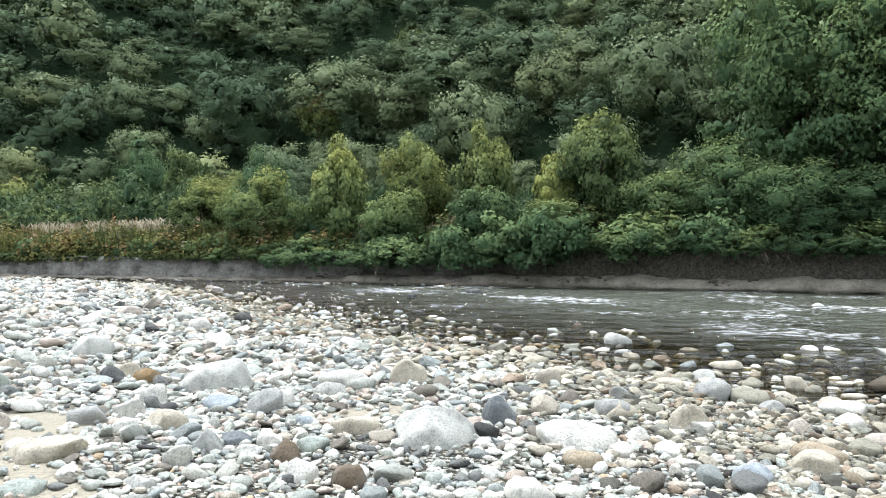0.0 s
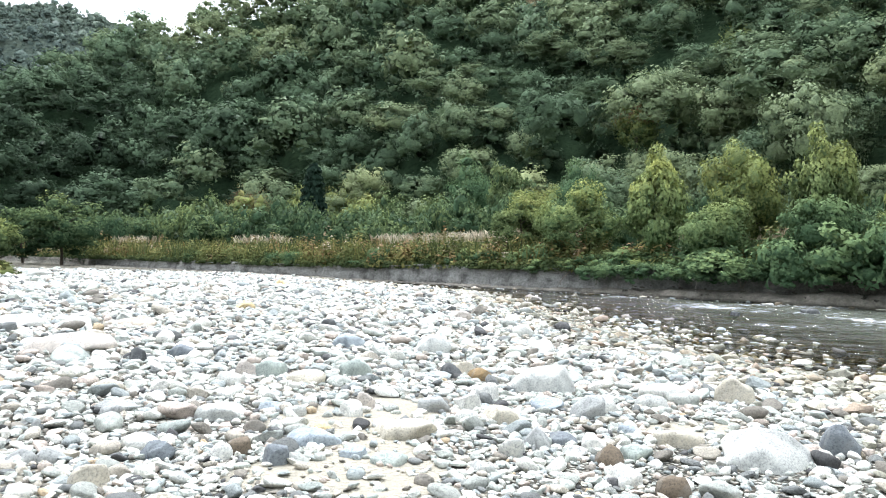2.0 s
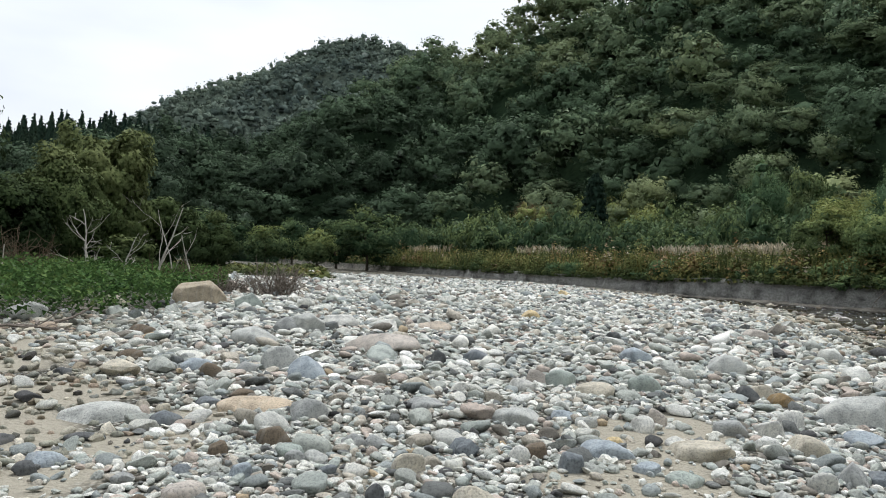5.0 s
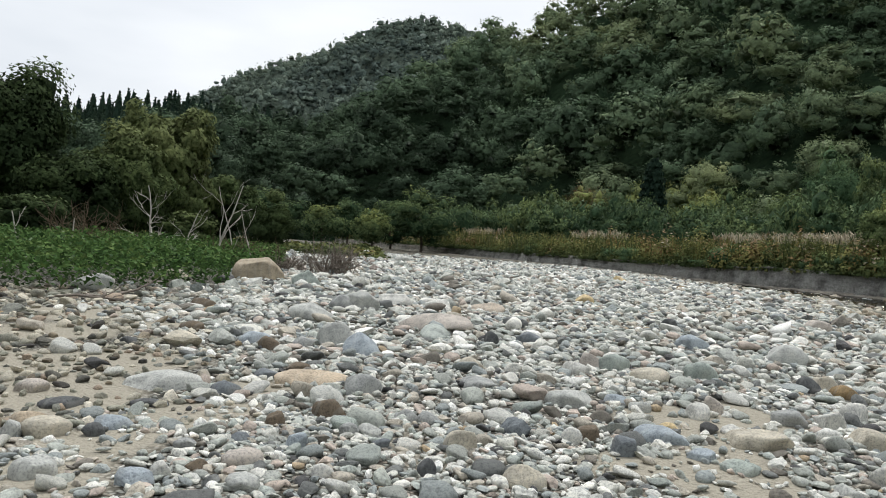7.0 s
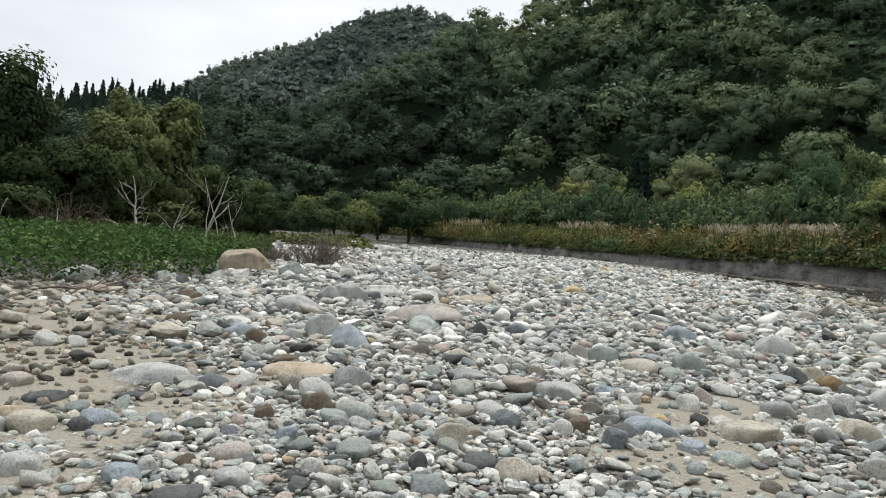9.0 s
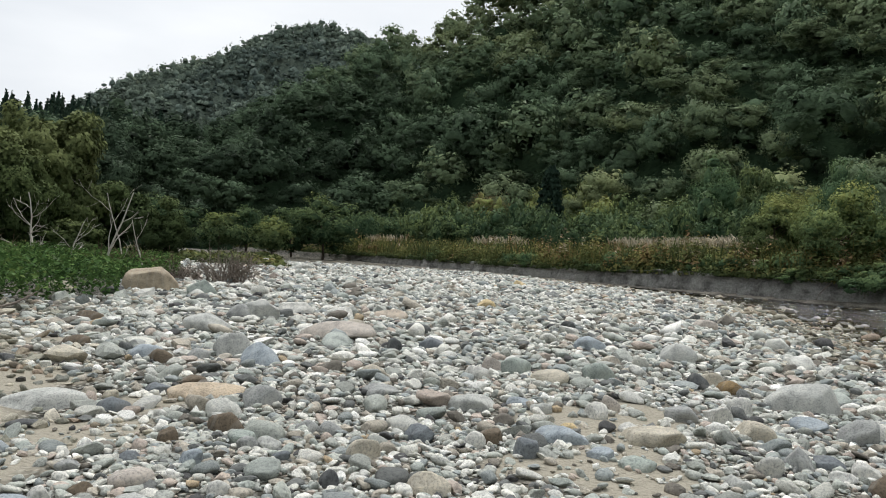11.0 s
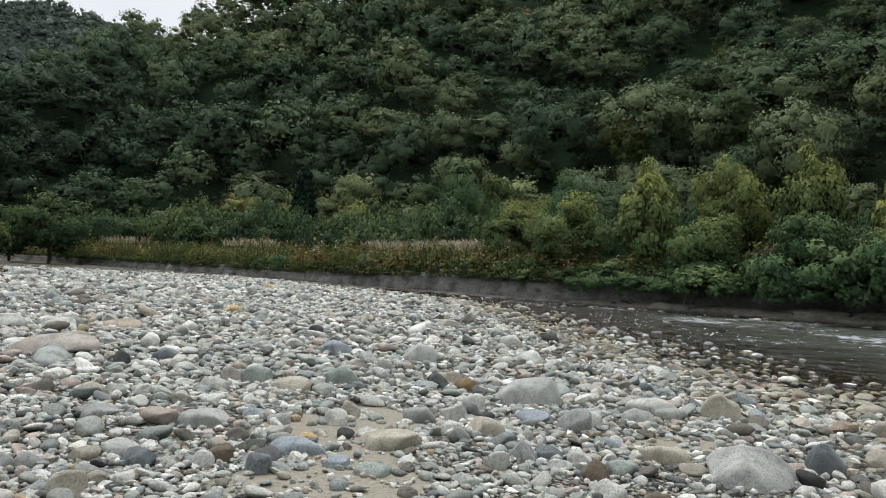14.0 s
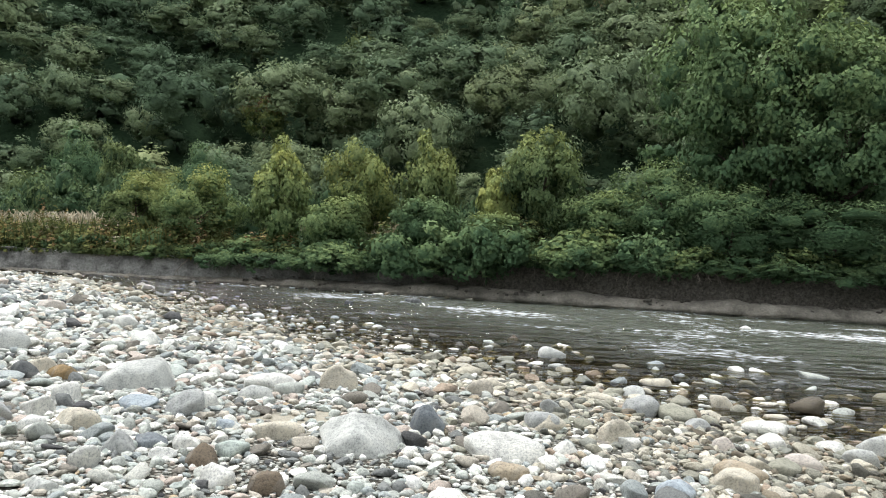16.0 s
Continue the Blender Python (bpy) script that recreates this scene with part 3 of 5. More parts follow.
def swell(x, y):
    u, s = x * BANK_U[0] + y * BANK_U[1], x * BANK_N[0] + y * BANK_N[1]
    calm = np.clip((-shore_distance(x, y) - 1.5) / 6, 0.12, 1)
    return WATER + calm * (0.035 * wob(u, s * 2.2, 0.9) + 0.02 * wob(u, s * 2, 2.3, 1.0))


w_v, w_f = sheet(w_u, w_s, swell)
# tint: how much pale murk and painted sky cover the water
water = tagged(new("water", mesh_np("water", w_v, w_f, M_WATER, True, 0.42 * np.clip((-shore_distance(w_v[:, 0], w_v[:, 1]) - 3.0) / 11, 0, 1) * np.interp(w_v[:, :2] @ BANK_U, (14, 30), (1.0, 0.3)))),
               "shallow rippling river water, dark with pale glints", "river", kind="structure")

# far bank: an undercut silt wall with a pale ledge at its foot
b_u = np.arange(-75, 110, 0.35)
bx, by = b_u * BANK_U[0], b_u * BANK_U[1]
prof = [(-0.15, -0.7), (-0.1, -0.30), (0.0, -0.22), (0.02, 0.05), (0.10, 0.45), (0.22, 0.9), (0.30, 1.25), (0.18, 1.42), (0.6, 1.50)]
bank_v = []
for i, (o, z) in enumerate(prof):
    jut = 0.35 * wob(b_u, b_u * 0.3, 0.35) + 0.24 * wob(b_u, b_u * 0.7 + i, 1.9, i * 0.4) - 0.15
    s = BANK_S + o + jut * (0.5 + 0.1 * i)
    tall = (plain_z(bx + BANK_S * BANK_N[0], by + BANK_S * BANK_N[1]) + 0.35) / (PLAIN + 0.35)
    zz = (z + 0.3) * tall - 0.3 + (0.10 * wob(b_u, b_u, 0.5, 3.0) if i > 2 else 0)
    bank_v.append(np.stack([bx + s * BANK_N[0], by + s * BANK_N[1], zz * np.ones_like(b_u)], 1))
n_b = len(b_u)
i_b = np.arange((len(prof) - 1) * n_b).reshape(-1, n_b)[:, :-1].ravel()
river_bank = tagged(new("river_bank", mesh_np("river_bank", np.concatenate(bank_v), np.stack([i_b, i_b + n_b, i_b + n_b + 1, i_b + 1], 1), M_BANK, True, np.tile(np.clip((20.0 - b_u) / 8, 0, 1), len(prof)))),
                    "eroded grey silt river bank, undercut below the turf", "river bank", kind="structure")
led_v = []
led_h = np.interp(b_u, (-45, 12, 34), (1.0, 0.85, 0.22))
for i, (o, z) in enumerate([(-1.2, -0.8), (-0.75, -0.41), (-1.05, -0.26), (-0.95, 0.0), (-0.6, 0.36), (-0.2, 0.48), (0.35, 0.56)]):
    s = BANK_S + o * (0.6 + 0.4 * led_h) + 0.25 * wob(b_u, b_u * 0.5 + i * 0.1, 0.6, 1.5) + 0.16 * wob(b_u, i * 0.5 + 0 * b_u, 2.3)
    zz = np.where(z < -0.3, z, -0.35 + (z + 0.35) * led_h * (1 + 0.2 * wob(b_u, b_u * 0.2, 0.37, 4.0) + 0.12 * wob(b_u, b_u * 0.4, 1.3, 2.0))) + 0.06 * wob(b_u, b_u + i, 3.1) + 0.04 * wob(b_u, i * 0.7 - b_u, 6.3)
    led_v.append(np.stack([bx + s * BANK_N[0], by + s * BANK_N[1], zz], 1))
i_l = np.arange(6 * n_b).reshape(-1, n_b)[:, :-1].ravel()
tagged(new("bank_ledge", mesh_np("bank_ledge", np.concatenate(led_v), np.stack([i_l, i_l + n_b, i_l + n_b + 1, i_l + 1], 1), M_LEDGE, True)),
       "pale silt ledge along the foot of the bank", "river bank", kind="structure")

# ---------------------------------------------------------------- hills, by bearing (degrees to the left of north)
def relief(bearings, foot, crest, rise, feet_z=1.5, rows=26):
    """A hillside: distances of foot and crest, elevation of the crest, by bearing."""
    b = np.arange(bearings[0], bearings[-1] + 0.01, 1.0)
    f, c, e = (np.interp(b, bearings, q) for q in (foot, crest, rise))
    top = c * np.tan(np.radians(e)) + EYE
    k = np.linspace(0, 1.5, rows)[:, None]
    d = f + (c - f) * k
    z = np.where(k <= 1, feet_z + (top - feet_z) * k ** 0.92, top - (k - 1) * (top - feet_z) * 0.9)
    a = np.radians(b)[None, :] + 0 * d
    x, y = -np.sin(a) * d, np.cos(a) * d
    fold = 4 * np.clip(k, 0, 1) * (1 - np.clip(k, 0, 1)) * (c - f) / 130
    return b, x, y, z + fold * (6.0 * wob(x, y, 0.055, 1.0) + 3.0 * wob(x, y, 0.12, 2.0))


def hill_mesh(name, grid, label, mat=None, lift=-1.6):
    b, x, y, z = grid
    n = len(b)
    bump = 0.8 * wob(x, y, 0.2) * np.clip((z - 2) / 20, 0, 1)
    i = np.arange((len(x) - 1) * n).reshape(-1, n)[:, :-1].ravel()
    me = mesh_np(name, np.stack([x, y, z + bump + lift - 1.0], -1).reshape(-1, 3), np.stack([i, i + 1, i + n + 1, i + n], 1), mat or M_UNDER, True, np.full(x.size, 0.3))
    return tagged(new(name, me), label, "hill", kind="structure")


def hill_points(rng, grid, gap, upto=1.02, left=81):
    """Well-spread places on a hillside, gap metres apart: x, y, z."""
    b, x, y, z = grid
    rows = int(upto / 1.5 * (len(x) - 1))
    pts, cells = [], {}
    area = 0.5 * np.abs(np.radians(b[-1] - b[0])) * (x[rows] ** 2 + y[rows] ** 2 - x[0] ** 2 - y[0] ** 2).mean()
    for _ in range(int(area / gap ** 2 * 12)):
        i, j = rng.uniform(0, rows), rng.uniform(0, len(b) - 1.001)
        r = np.hypot(x[int(i), int(j)], y[int(i), int(j)]) / np.hypot(x[rows, int(j)], y[rows, int(j)])
        if rng.uniform() > r:
            continue
        i0, j0, fi, fj = int(i), int(j), i % 1, j % 1
        p = [(1 - fi) * ((1 - fj) * q[i0, j0] + fj * q[i0, j0 + 1]) + fi * ((1 - fj) * q[i0 + 1, j0] + fj * q[i0 + 1, j0 + 1]) for q in (x, y, z)]
        key = (int(p[0] // gap), int(p[1] // gap))
        near = [q for a in (-1, 0, 1) for c in (-1, 0, 1) for q in cells.get((key[0] + a, key[1] + c), ())]
        if all((q[0] - p[0]) ** 2 + (q[1] - p[1]) ** 2 > gap * gap for q in near):
            cells.setdefault(key, []).append(p)
            pts.append(p)
    pts = np.array(pts)
    bearing = np.degrees(np.arctan2(-pts[:, 0], pts[:, 1]))
    rise = np.degrees(np.arctan2(pts[:, 2], np.hypot(pts[:, 0], pts[:, 1])))
    return pts[(bearing > -37) & (bearing < left) & (rise < 20.5)]


def woods(name, rng, pts, radius, n_leaf, leaf, mat, label, tall=0.85, kinds=9, tint=(0.0, 0.9), lobes=(12, 24), sink=0.5, rare=0.004, fine=0.24, shade=None):
    """Many tree crowns as one stand of woods."""
    shapes = [crown_shape(rng, int(rng.integers(*lobes)), n_leaf, leaf / radius, tall * rng.uniform(0.75, 1.2), fine=fine, dome=1.3) for _ in range(kinds)]
    vs, fs, ts, ns, n = [], [], [], [], 0
    for q in pts:
        v, f, vn = shapes[rng.integers(kinds)]
        r, a = radius * rng.choice((0.6, 0.8, 0.95, 1.1, 1.35)) * rng.uniform(0.9, 1.1), rng.uniform(0, 6.283)
        st = np.array((r, r, r * rng.uniform(0.8, 1.25)))
        rot = np.array(((np.cos(a), -np.sin(a), 0), (np.sin(a), np.cos(a), 0), (0, 0, 1)))
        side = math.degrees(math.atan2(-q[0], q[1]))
        # Bearing and height set the tint: shadowed valley side darker, lit crest lighter, as painted light.
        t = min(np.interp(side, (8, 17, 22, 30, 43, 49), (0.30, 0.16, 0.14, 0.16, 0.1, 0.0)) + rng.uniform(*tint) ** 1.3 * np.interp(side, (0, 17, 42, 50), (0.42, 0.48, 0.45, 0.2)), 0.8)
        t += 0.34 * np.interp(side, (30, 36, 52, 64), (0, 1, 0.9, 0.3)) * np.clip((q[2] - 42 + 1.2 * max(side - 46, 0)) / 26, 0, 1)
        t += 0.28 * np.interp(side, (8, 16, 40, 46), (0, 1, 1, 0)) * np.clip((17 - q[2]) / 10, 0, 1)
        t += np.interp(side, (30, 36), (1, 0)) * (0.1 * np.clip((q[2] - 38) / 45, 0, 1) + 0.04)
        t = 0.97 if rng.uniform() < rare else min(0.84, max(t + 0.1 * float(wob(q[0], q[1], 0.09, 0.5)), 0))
        t = t if shade is None else float(np.clip(shade(q[0], q[1]) + rng.normal(0, 0.1), 0, 1))
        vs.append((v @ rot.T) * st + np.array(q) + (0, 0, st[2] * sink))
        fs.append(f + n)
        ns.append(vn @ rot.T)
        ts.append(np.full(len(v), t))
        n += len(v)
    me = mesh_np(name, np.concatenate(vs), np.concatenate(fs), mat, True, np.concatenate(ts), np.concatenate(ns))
    return tagged(new(name, me), label, "woods", kind="stuff")


rng = np.random.default_rng(7)
MAIN = relief((-60, -35, 0, 25, 38, 41, 44.6, 47.5, 49.1, 52, 54.5, 57.3, 59.3, 61.7, 65, 67, 72, 82, 95),
              (76, 80, 98, 128, 158, 163, 169, 174, 177, 181, 184, 184, 179, 172, 160, 153, 140, 128, 120),
              (200, 205, 228, 258, 285, 290, 297, 302, 304, 307, 306, 301, 291, 279, 263, 255, 240, 225, 215),
              (25, 25, 24, 21.6, 17.9, 16.0, 14.1, 13.1, 11.5, 10.1, 8.9, 7.4, 6.2, 5.7, 5.6, 5.2, 3.6, 3.6, 4.0))
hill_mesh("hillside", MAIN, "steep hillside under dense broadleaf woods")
spots = hill_points(rng, MAIN, 6.7, 1.08)
away = np.hypot(spots[:, 0], spots[:, 1])
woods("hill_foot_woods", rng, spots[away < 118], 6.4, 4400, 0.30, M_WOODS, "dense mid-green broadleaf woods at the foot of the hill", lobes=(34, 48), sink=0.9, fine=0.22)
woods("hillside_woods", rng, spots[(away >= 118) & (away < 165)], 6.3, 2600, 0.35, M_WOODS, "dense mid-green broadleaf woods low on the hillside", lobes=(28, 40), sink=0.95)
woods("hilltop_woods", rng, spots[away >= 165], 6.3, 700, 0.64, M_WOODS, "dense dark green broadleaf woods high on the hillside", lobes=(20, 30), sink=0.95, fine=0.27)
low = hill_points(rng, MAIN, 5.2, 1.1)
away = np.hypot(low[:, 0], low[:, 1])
# Tints kept low here, so the gaps' shade is partly painted on these leaves.
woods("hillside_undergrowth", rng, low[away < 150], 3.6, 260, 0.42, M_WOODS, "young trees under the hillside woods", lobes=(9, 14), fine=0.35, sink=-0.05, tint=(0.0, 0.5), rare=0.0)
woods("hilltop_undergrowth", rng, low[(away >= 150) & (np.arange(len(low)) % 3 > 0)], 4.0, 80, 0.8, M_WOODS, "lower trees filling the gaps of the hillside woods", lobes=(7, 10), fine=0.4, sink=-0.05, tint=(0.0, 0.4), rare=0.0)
# Unseen hill, added only to keep low sky light off the stones' near sides.
BACK = relief((95, 140, 180, 220, 265, 300, 322), (150, 90, 70, 75, 90, 85, 78), (260, 230, 220, 220, 230, 215, 205), (9, 16, 20, 20, 20, 22, 25))
hill_mesh("unseen_sky_block", BACK, "unseen hillside added behind the gravel bar to block low sky light")
PEAK = relief((34, 41, 46, 48.5, 51.2, 55.2, 58.4, 62.75, 66.9, 72, 82, 95),
              (380,) * 12, (700, 700, 690, 680, 680, 690, 700, 720, 740, 760, 780, 800),
              (11.5, 13.2, 15.1, 15.9, 16.2, 15.0, 13.1, 11.5, 8.7, 5.2, 4.0, 4.0))
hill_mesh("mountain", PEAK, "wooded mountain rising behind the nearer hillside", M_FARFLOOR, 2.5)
peak = hill_points(rng, PEAK, 5.6, 1.02)
side = np.degrees(np.arctan2(-peak[:, 0], peak[:, 1]))
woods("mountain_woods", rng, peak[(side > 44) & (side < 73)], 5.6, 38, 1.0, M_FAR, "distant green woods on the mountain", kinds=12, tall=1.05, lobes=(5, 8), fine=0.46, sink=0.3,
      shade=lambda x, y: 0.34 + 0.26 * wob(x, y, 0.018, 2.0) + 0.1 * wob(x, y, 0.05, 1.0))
CEDARS = relief((52, 57.5, 59.5, 62, 66.8, 70.9, 75.4, 82, 95), (250,) * 9, (330,) * 9, (3.0, 4.2, 5.6, 6.6, 6.7, 6.3, 5.7, 5.3, 5.1))
hill_mesh("cedar_ridge", CEDARS, "low ridge under dark cedars")


def conifer_shape(rng, tiers=9, sprays=14, leaf=0.06, power=1.0):
    """A pointed conifer, 1 high and about 0.3 wide: drooping sprays in tiers round a spire."""
    pts, nn = [], []
    for k in range(tiers * sprays):
        h = 1.0 - rng.uniform(0.0, 0.94) ** 0.8 if tiers < 12 else rng.uniform(0.06, 1.0)
        r = 0.28 * (1.01 - h) ** power * rng.uniform(0.65, 1.1) * (0.85 + 0.3 * ((h * tiers) % 1 < 0.5))
        a = rng.uniform(0, 6.283)
        pts.append((r * np.cos(a), r * np.sin(a), h))
        nn.append((np.cos(a), np.sin(a), 0.5))
    v, f = leaves(rng, np.array(pts), np.array(nn), leaf)
    cv, cf = tube([(0, 0, 0.03), (0, 0, 0.3), (0, 0, 0.7), (0, 0, 0.98)], (0.24, 0.19, 0.075, 0.002), 7)
    return join([(v, f), (cv, cf)])


cedar_shapes = [conifer_shape(rng) for _ in range(5)]
cv_all, ct_all = [], []
for q in hill_points(rng, CEDARS, 3.3, 1.05):
    if np.hypot(q[0], q[1]) < 288:
        continue
    v, f = cedar_shapes[rng.integers(5)]
    h = rng.uniform(11.5, 17.5)
    cv_all.append((v * (h * 0.95, h * 0.95, h) + q, f))
    ct_all.append(np.full(len(v), rng.uniform(0, 1)))
tagged(new("cedar_woods", mesh_np("cedar_woods", *join(cv_all), M_CEDAR, False, np.concatenate(ct_all))),
       "row of dark pointed cedars along the ridge", "woods", kind="stuff")

# ---------------------------------------------------------------- plants
def out_there(bearing, back):
    """The place at a bearing (degrees to the left of north), back metres behind the far bank's edge."""
    w = np.array((-math.sin(radians(bearing)), math.cos(radians(bearing))))
    return w * (BANK_S + back) / (w @ BANK_N)


def tree_meshes(rng, height, width, n_leaf, leaf, mat, tint, lean=0.0, bare=0.18, lobes=16, slim=False):
    """Trunk mesh with limbs, and a crown of leaf sprays on lobes; base at the origin."""
    r0 = 0.022 * height + 0.03
    pts, rad = limb(rng, (0, 0, -0.3), (lean, 0, 1), height * 0.74, r0, r0 * 0.25, 9, 0.06, 0.06)
    chunks = [tube(pts, rad, 7)]
    for k in range(9):
        i = int(rng.integers(2, 8))
        a = rng.uniform(0, 6.283)
        p, r = limb(rng, pts[i], (np.cos(a), np.sin(a), rng.uniform(0.3, 0.9)), width * rng.uniform(0.3, 0.48), rad[i] * 0.5, rad[i] * 0.12, 6, 0.16, 0.04)
        chunks.append(tube(p, r, 5))
    trunk = mesh_np("trunk", *join(chunks), M_BARK, True)
    zc = height * (1 + bare) / 2
    radii = np.array((width * 0.56, width * 0.56, height * (1 - bare) / 2))
    v, f, vn = crown_shape(rng, 3 * lobes, n_leaf, leaf / radii[0], 1.0, -0.95, 1.1 / math.sqrt(lobes))
    if slim:
        v[:, :2] *= np.clip(1.08 - 0.3 * v[:, 2:3], 0.5, 1.4)
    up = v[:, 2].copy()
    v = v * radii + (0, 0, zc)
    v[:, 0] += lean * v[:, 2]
    # shade painted into the tint: inner clumps darker, top of the crown lighter
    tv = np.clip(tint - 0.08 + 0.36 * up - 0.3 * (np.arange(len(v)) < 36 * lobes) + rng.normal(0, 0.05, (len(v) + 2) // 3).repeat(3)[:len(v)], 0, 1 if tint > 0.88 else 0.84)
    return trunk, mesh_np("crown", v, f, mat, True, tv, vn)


def tree(rng, xy, height, width, tint, label, n_leaf=12000, leaf=0.16, mat=None, lean=0.0, bare=0.15, lobes=16, slim=False, name="tree", group="", category="tree"):
    height -= float(plain_z(*xy)) - PLAIN
    if mat == M_CEDAR:
        v, f = conifer_shape(rng, 14, 260, 0.05, 0.42)
        crown = mesh_np("crown", v * (width * 1.9, width * 1.9, height), f, M_CEDAR, False, np.full(len(v), 0.3))
        trunk = mesh_np("trunk", *tube([(0, 0, -0.2), (0, 0, 0.4 * height), (0, 0, 0.9 * height)], (0.22, 0.15, 0.03), 7), M_BARK, True)
    else:
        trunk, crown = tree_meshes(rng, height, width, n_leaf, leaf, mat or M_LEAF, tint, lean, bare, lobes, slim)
    top = tagged(new(name), label, category, group)
    top.empty_display_size = 0.3
    top.location = (xy[0], xy[1], float(ground_z(xy[0], xy[1])))
    part("trunk", trunk, top)
    part("crown", crown, top)
    return top


rng = np.random.default_rng(21)
tree(rng, out_there(7.8, 3.0), 9.0, 4.0, 0.72, "slender yellow-green tree beside the bank", n_leaf=10920, lobes=22, slim=True, bare=0.1)
tree(rng, out_there(13.4, 2.5), 6.4, 5.5, 0.60, "bushy yellow-green tree on the bank", bare=0.05)
tree(rng, out_there(17.4, 4.0), 6.0, 5.2, 0.60, "low olive-green tree above the bank", bare=0.05, mat=M_SHRUB)
tree(rng, out_there(1.9, 6.0), 9.7, 5.3, 0.84, "rounded light green tree behind the bank", n_leaf=9360, mat=M_SHRUB, bare=0.12)
tree(rng, out_there(-3.4, 4.0), 9.9, 4.2, 0.65, "grey-green willow on the bank", n_leaf=10920, mat=M_SHRUB, bare=0.1, lobes=20)
tree(rng, out_there(-8.4, 4.5), 7.4, 2.6, 0.88, "tree with bright yellow leaves", bare=0.12)
tree(rng, out_there(-11.7, 4.0), 10.7, 5.4, 0.52, "tall green tree on the bank", n_leaf=13520, lobes=22, bare=0.08, mat=M_SHRUB)
tree(rng, out_there(-3.2, 1.2), 5.3, 4.2, 0.15, "dark green tree hanging over the bank", bare=0.02)
tree(rng, out_there(-16.3, 3.0), 5.9, 5.7, 0.40, "leafy green tree on the bank", n_leaf=10400, bare=0.03)
tree(rng, out_there(4.0, 2.0), 5.2, 4.4, 0.50, "low green tree on the bank", bare=0.03)
tree(rng, out_there(-9.0, 1.8), 4.3, 5.2, 0.52, "broad green tree on the bank", n_leaf=9360, bare=0.02)
tree(rng, out_there(-26.2, 6.0), 21.6, 13.4, 0.32, "huge leafy green broadleaf tree on the bank", n_leaf=24000, lobes=60, bare=0.05, leaf=0.245)
tree(rng, out_there(-31.5, 4.0), 17.9, 13.1, 0.34, "huge grey-green tree with drooping branches by the river", n_leaf=24000, lobes=60, bare=0.04, leaf=0.245)
tree(rng, out_there(-20.6, 3.0), 7.7, 6.4, 0.28, "mid-green tree at the foot of larger trees", n_leaf=10920, bare=0.03)
tree(rng, out_there(-25.1, 1.5), 6.1, 6.7, 0.20, "dark spreading tree over the water", n_leaf=10920, bare=0.02)
tree(rng, out_there(-31.5, 1.5), 5.6, 8.3, 0.12, "dark spreading tree over the water", n_leaf=13520, bare=0.02)
tree(rng, out_there(33.3, 22.0), 14.2, 4.6, 0.05, "dense dark conifer among paler shrubs", n_leaf=15600, mat=M_CEDAR, slim=True, bare=0.02, lobes=26)
tree(rng, out_there(38.0, 30.0), 13.4, 8.2, 1.00, "reddish-brown autumn tree among green shrubs", mat=M_SHRUB, n_leaf=4160)
tree(rng, out_there(21.3, 34.0), 15.5, 7.5, 0.05, "dark green rounded tree on the flat", mat=M_LEAF)
tree(rng, out_there(18.7, 26.0), 12.4, 4.1, 0.35, "grey-green willow on the flat land", mat=M_SHRUB)
tree(rng, out_there(13.6, 36.0), 14.2, 6.2, 0.00, "dark green rounded tree on the flat", mat=M_LEAF)
tree(rng, out_there(16.5, 14.0), 8.1, 6.2, 0.80, "low yellowish tree on the flat land", mat=M_SHRUB)
tree(rng, (-94.4, 59.8), 5.6, 6.2, 0.50, "rounded light green tree at the gravel's end", mat=M_SHRUB, n_leaf=3500, leaf=0.3, bare=0.05)
tree(rng, (-85.5, 62.3), 5.4, 6.1, 0.60, "small rounded light green tree at the gravel's end", mat=M_SHRUB, n_leaf=3500, leaf=0.3, bare=0.05)
tree(rng, (-110.2, 58.7), 8.0, 11.1, 0.22, "grey-green rounded tree at the foot of the hill", mat=M_SHRUB, n_leaf=5000, leaf=0.34, bare=0.02)
tree(rng, (-90.4, 75.4), 8.6, 9.6, 0.30, "mid-green rounded tree at the foot of the hill", mat=M_SHRUB, n_leaf=5000, leaf=0.34, bare=0.02)
tree(rng, (-103.9, 70.9), 7.5, 6.5, 0.10, "dark green shrubby tree at the foot of the hill", mat=M_SHRUB, n_leaf=3500, leaf=0.34, bare=0.02)
tree(rng, (-101.3, 77.9), 7.9, 6.6, 0.16, "dark green shrubby tree at the foot of the hill", mat=M_SHRUB, n_leaf=3500, leaf=0.34, bare=0.02)
tree(rng, (-43.5, 7.7), 9.0, 7.2, 0.05, "tall dark tree behind the weeds", mat=M_OLD, leaf=0.2, n_leaf=20280, lobes=26, bare=0.05)
tree(rng, (-43.0, 16.2), 7.8, 5.1, 0.80, "tall green tree behind the weed bed", mat=M_OLD, leaf=0.2, n_leaf=20280, lobes=24, bare=0.05)
tree(rng, (-39.8, 13.0), 5.8, 4.6, 0.55, "broad olive-green tree behind the weed bed", mat=M_OLD, n_leaf=13000, lobes=20, bare=0.03)
tree(rng, (-38.7, 10.1), 4.6, 4.1, 0.10, "dark green tree behind the weed bed", mat=M_OLD, n_leaf=10400, lobes=20, bare=0.02)
tree(rng, (-43.6, 19.7), 4.6, 4.2, 0.26, "green tree at the edge of the woods", mat=M_OLD, leaf=0.2, n_leaf=10140, bare=0.02)
tree(rng, (-33.2, 7.1), 2.2, 3.0, 0.12, "low dark bush-like tree", mat=M_OLD, n_leaf=6500, bare=0.0)
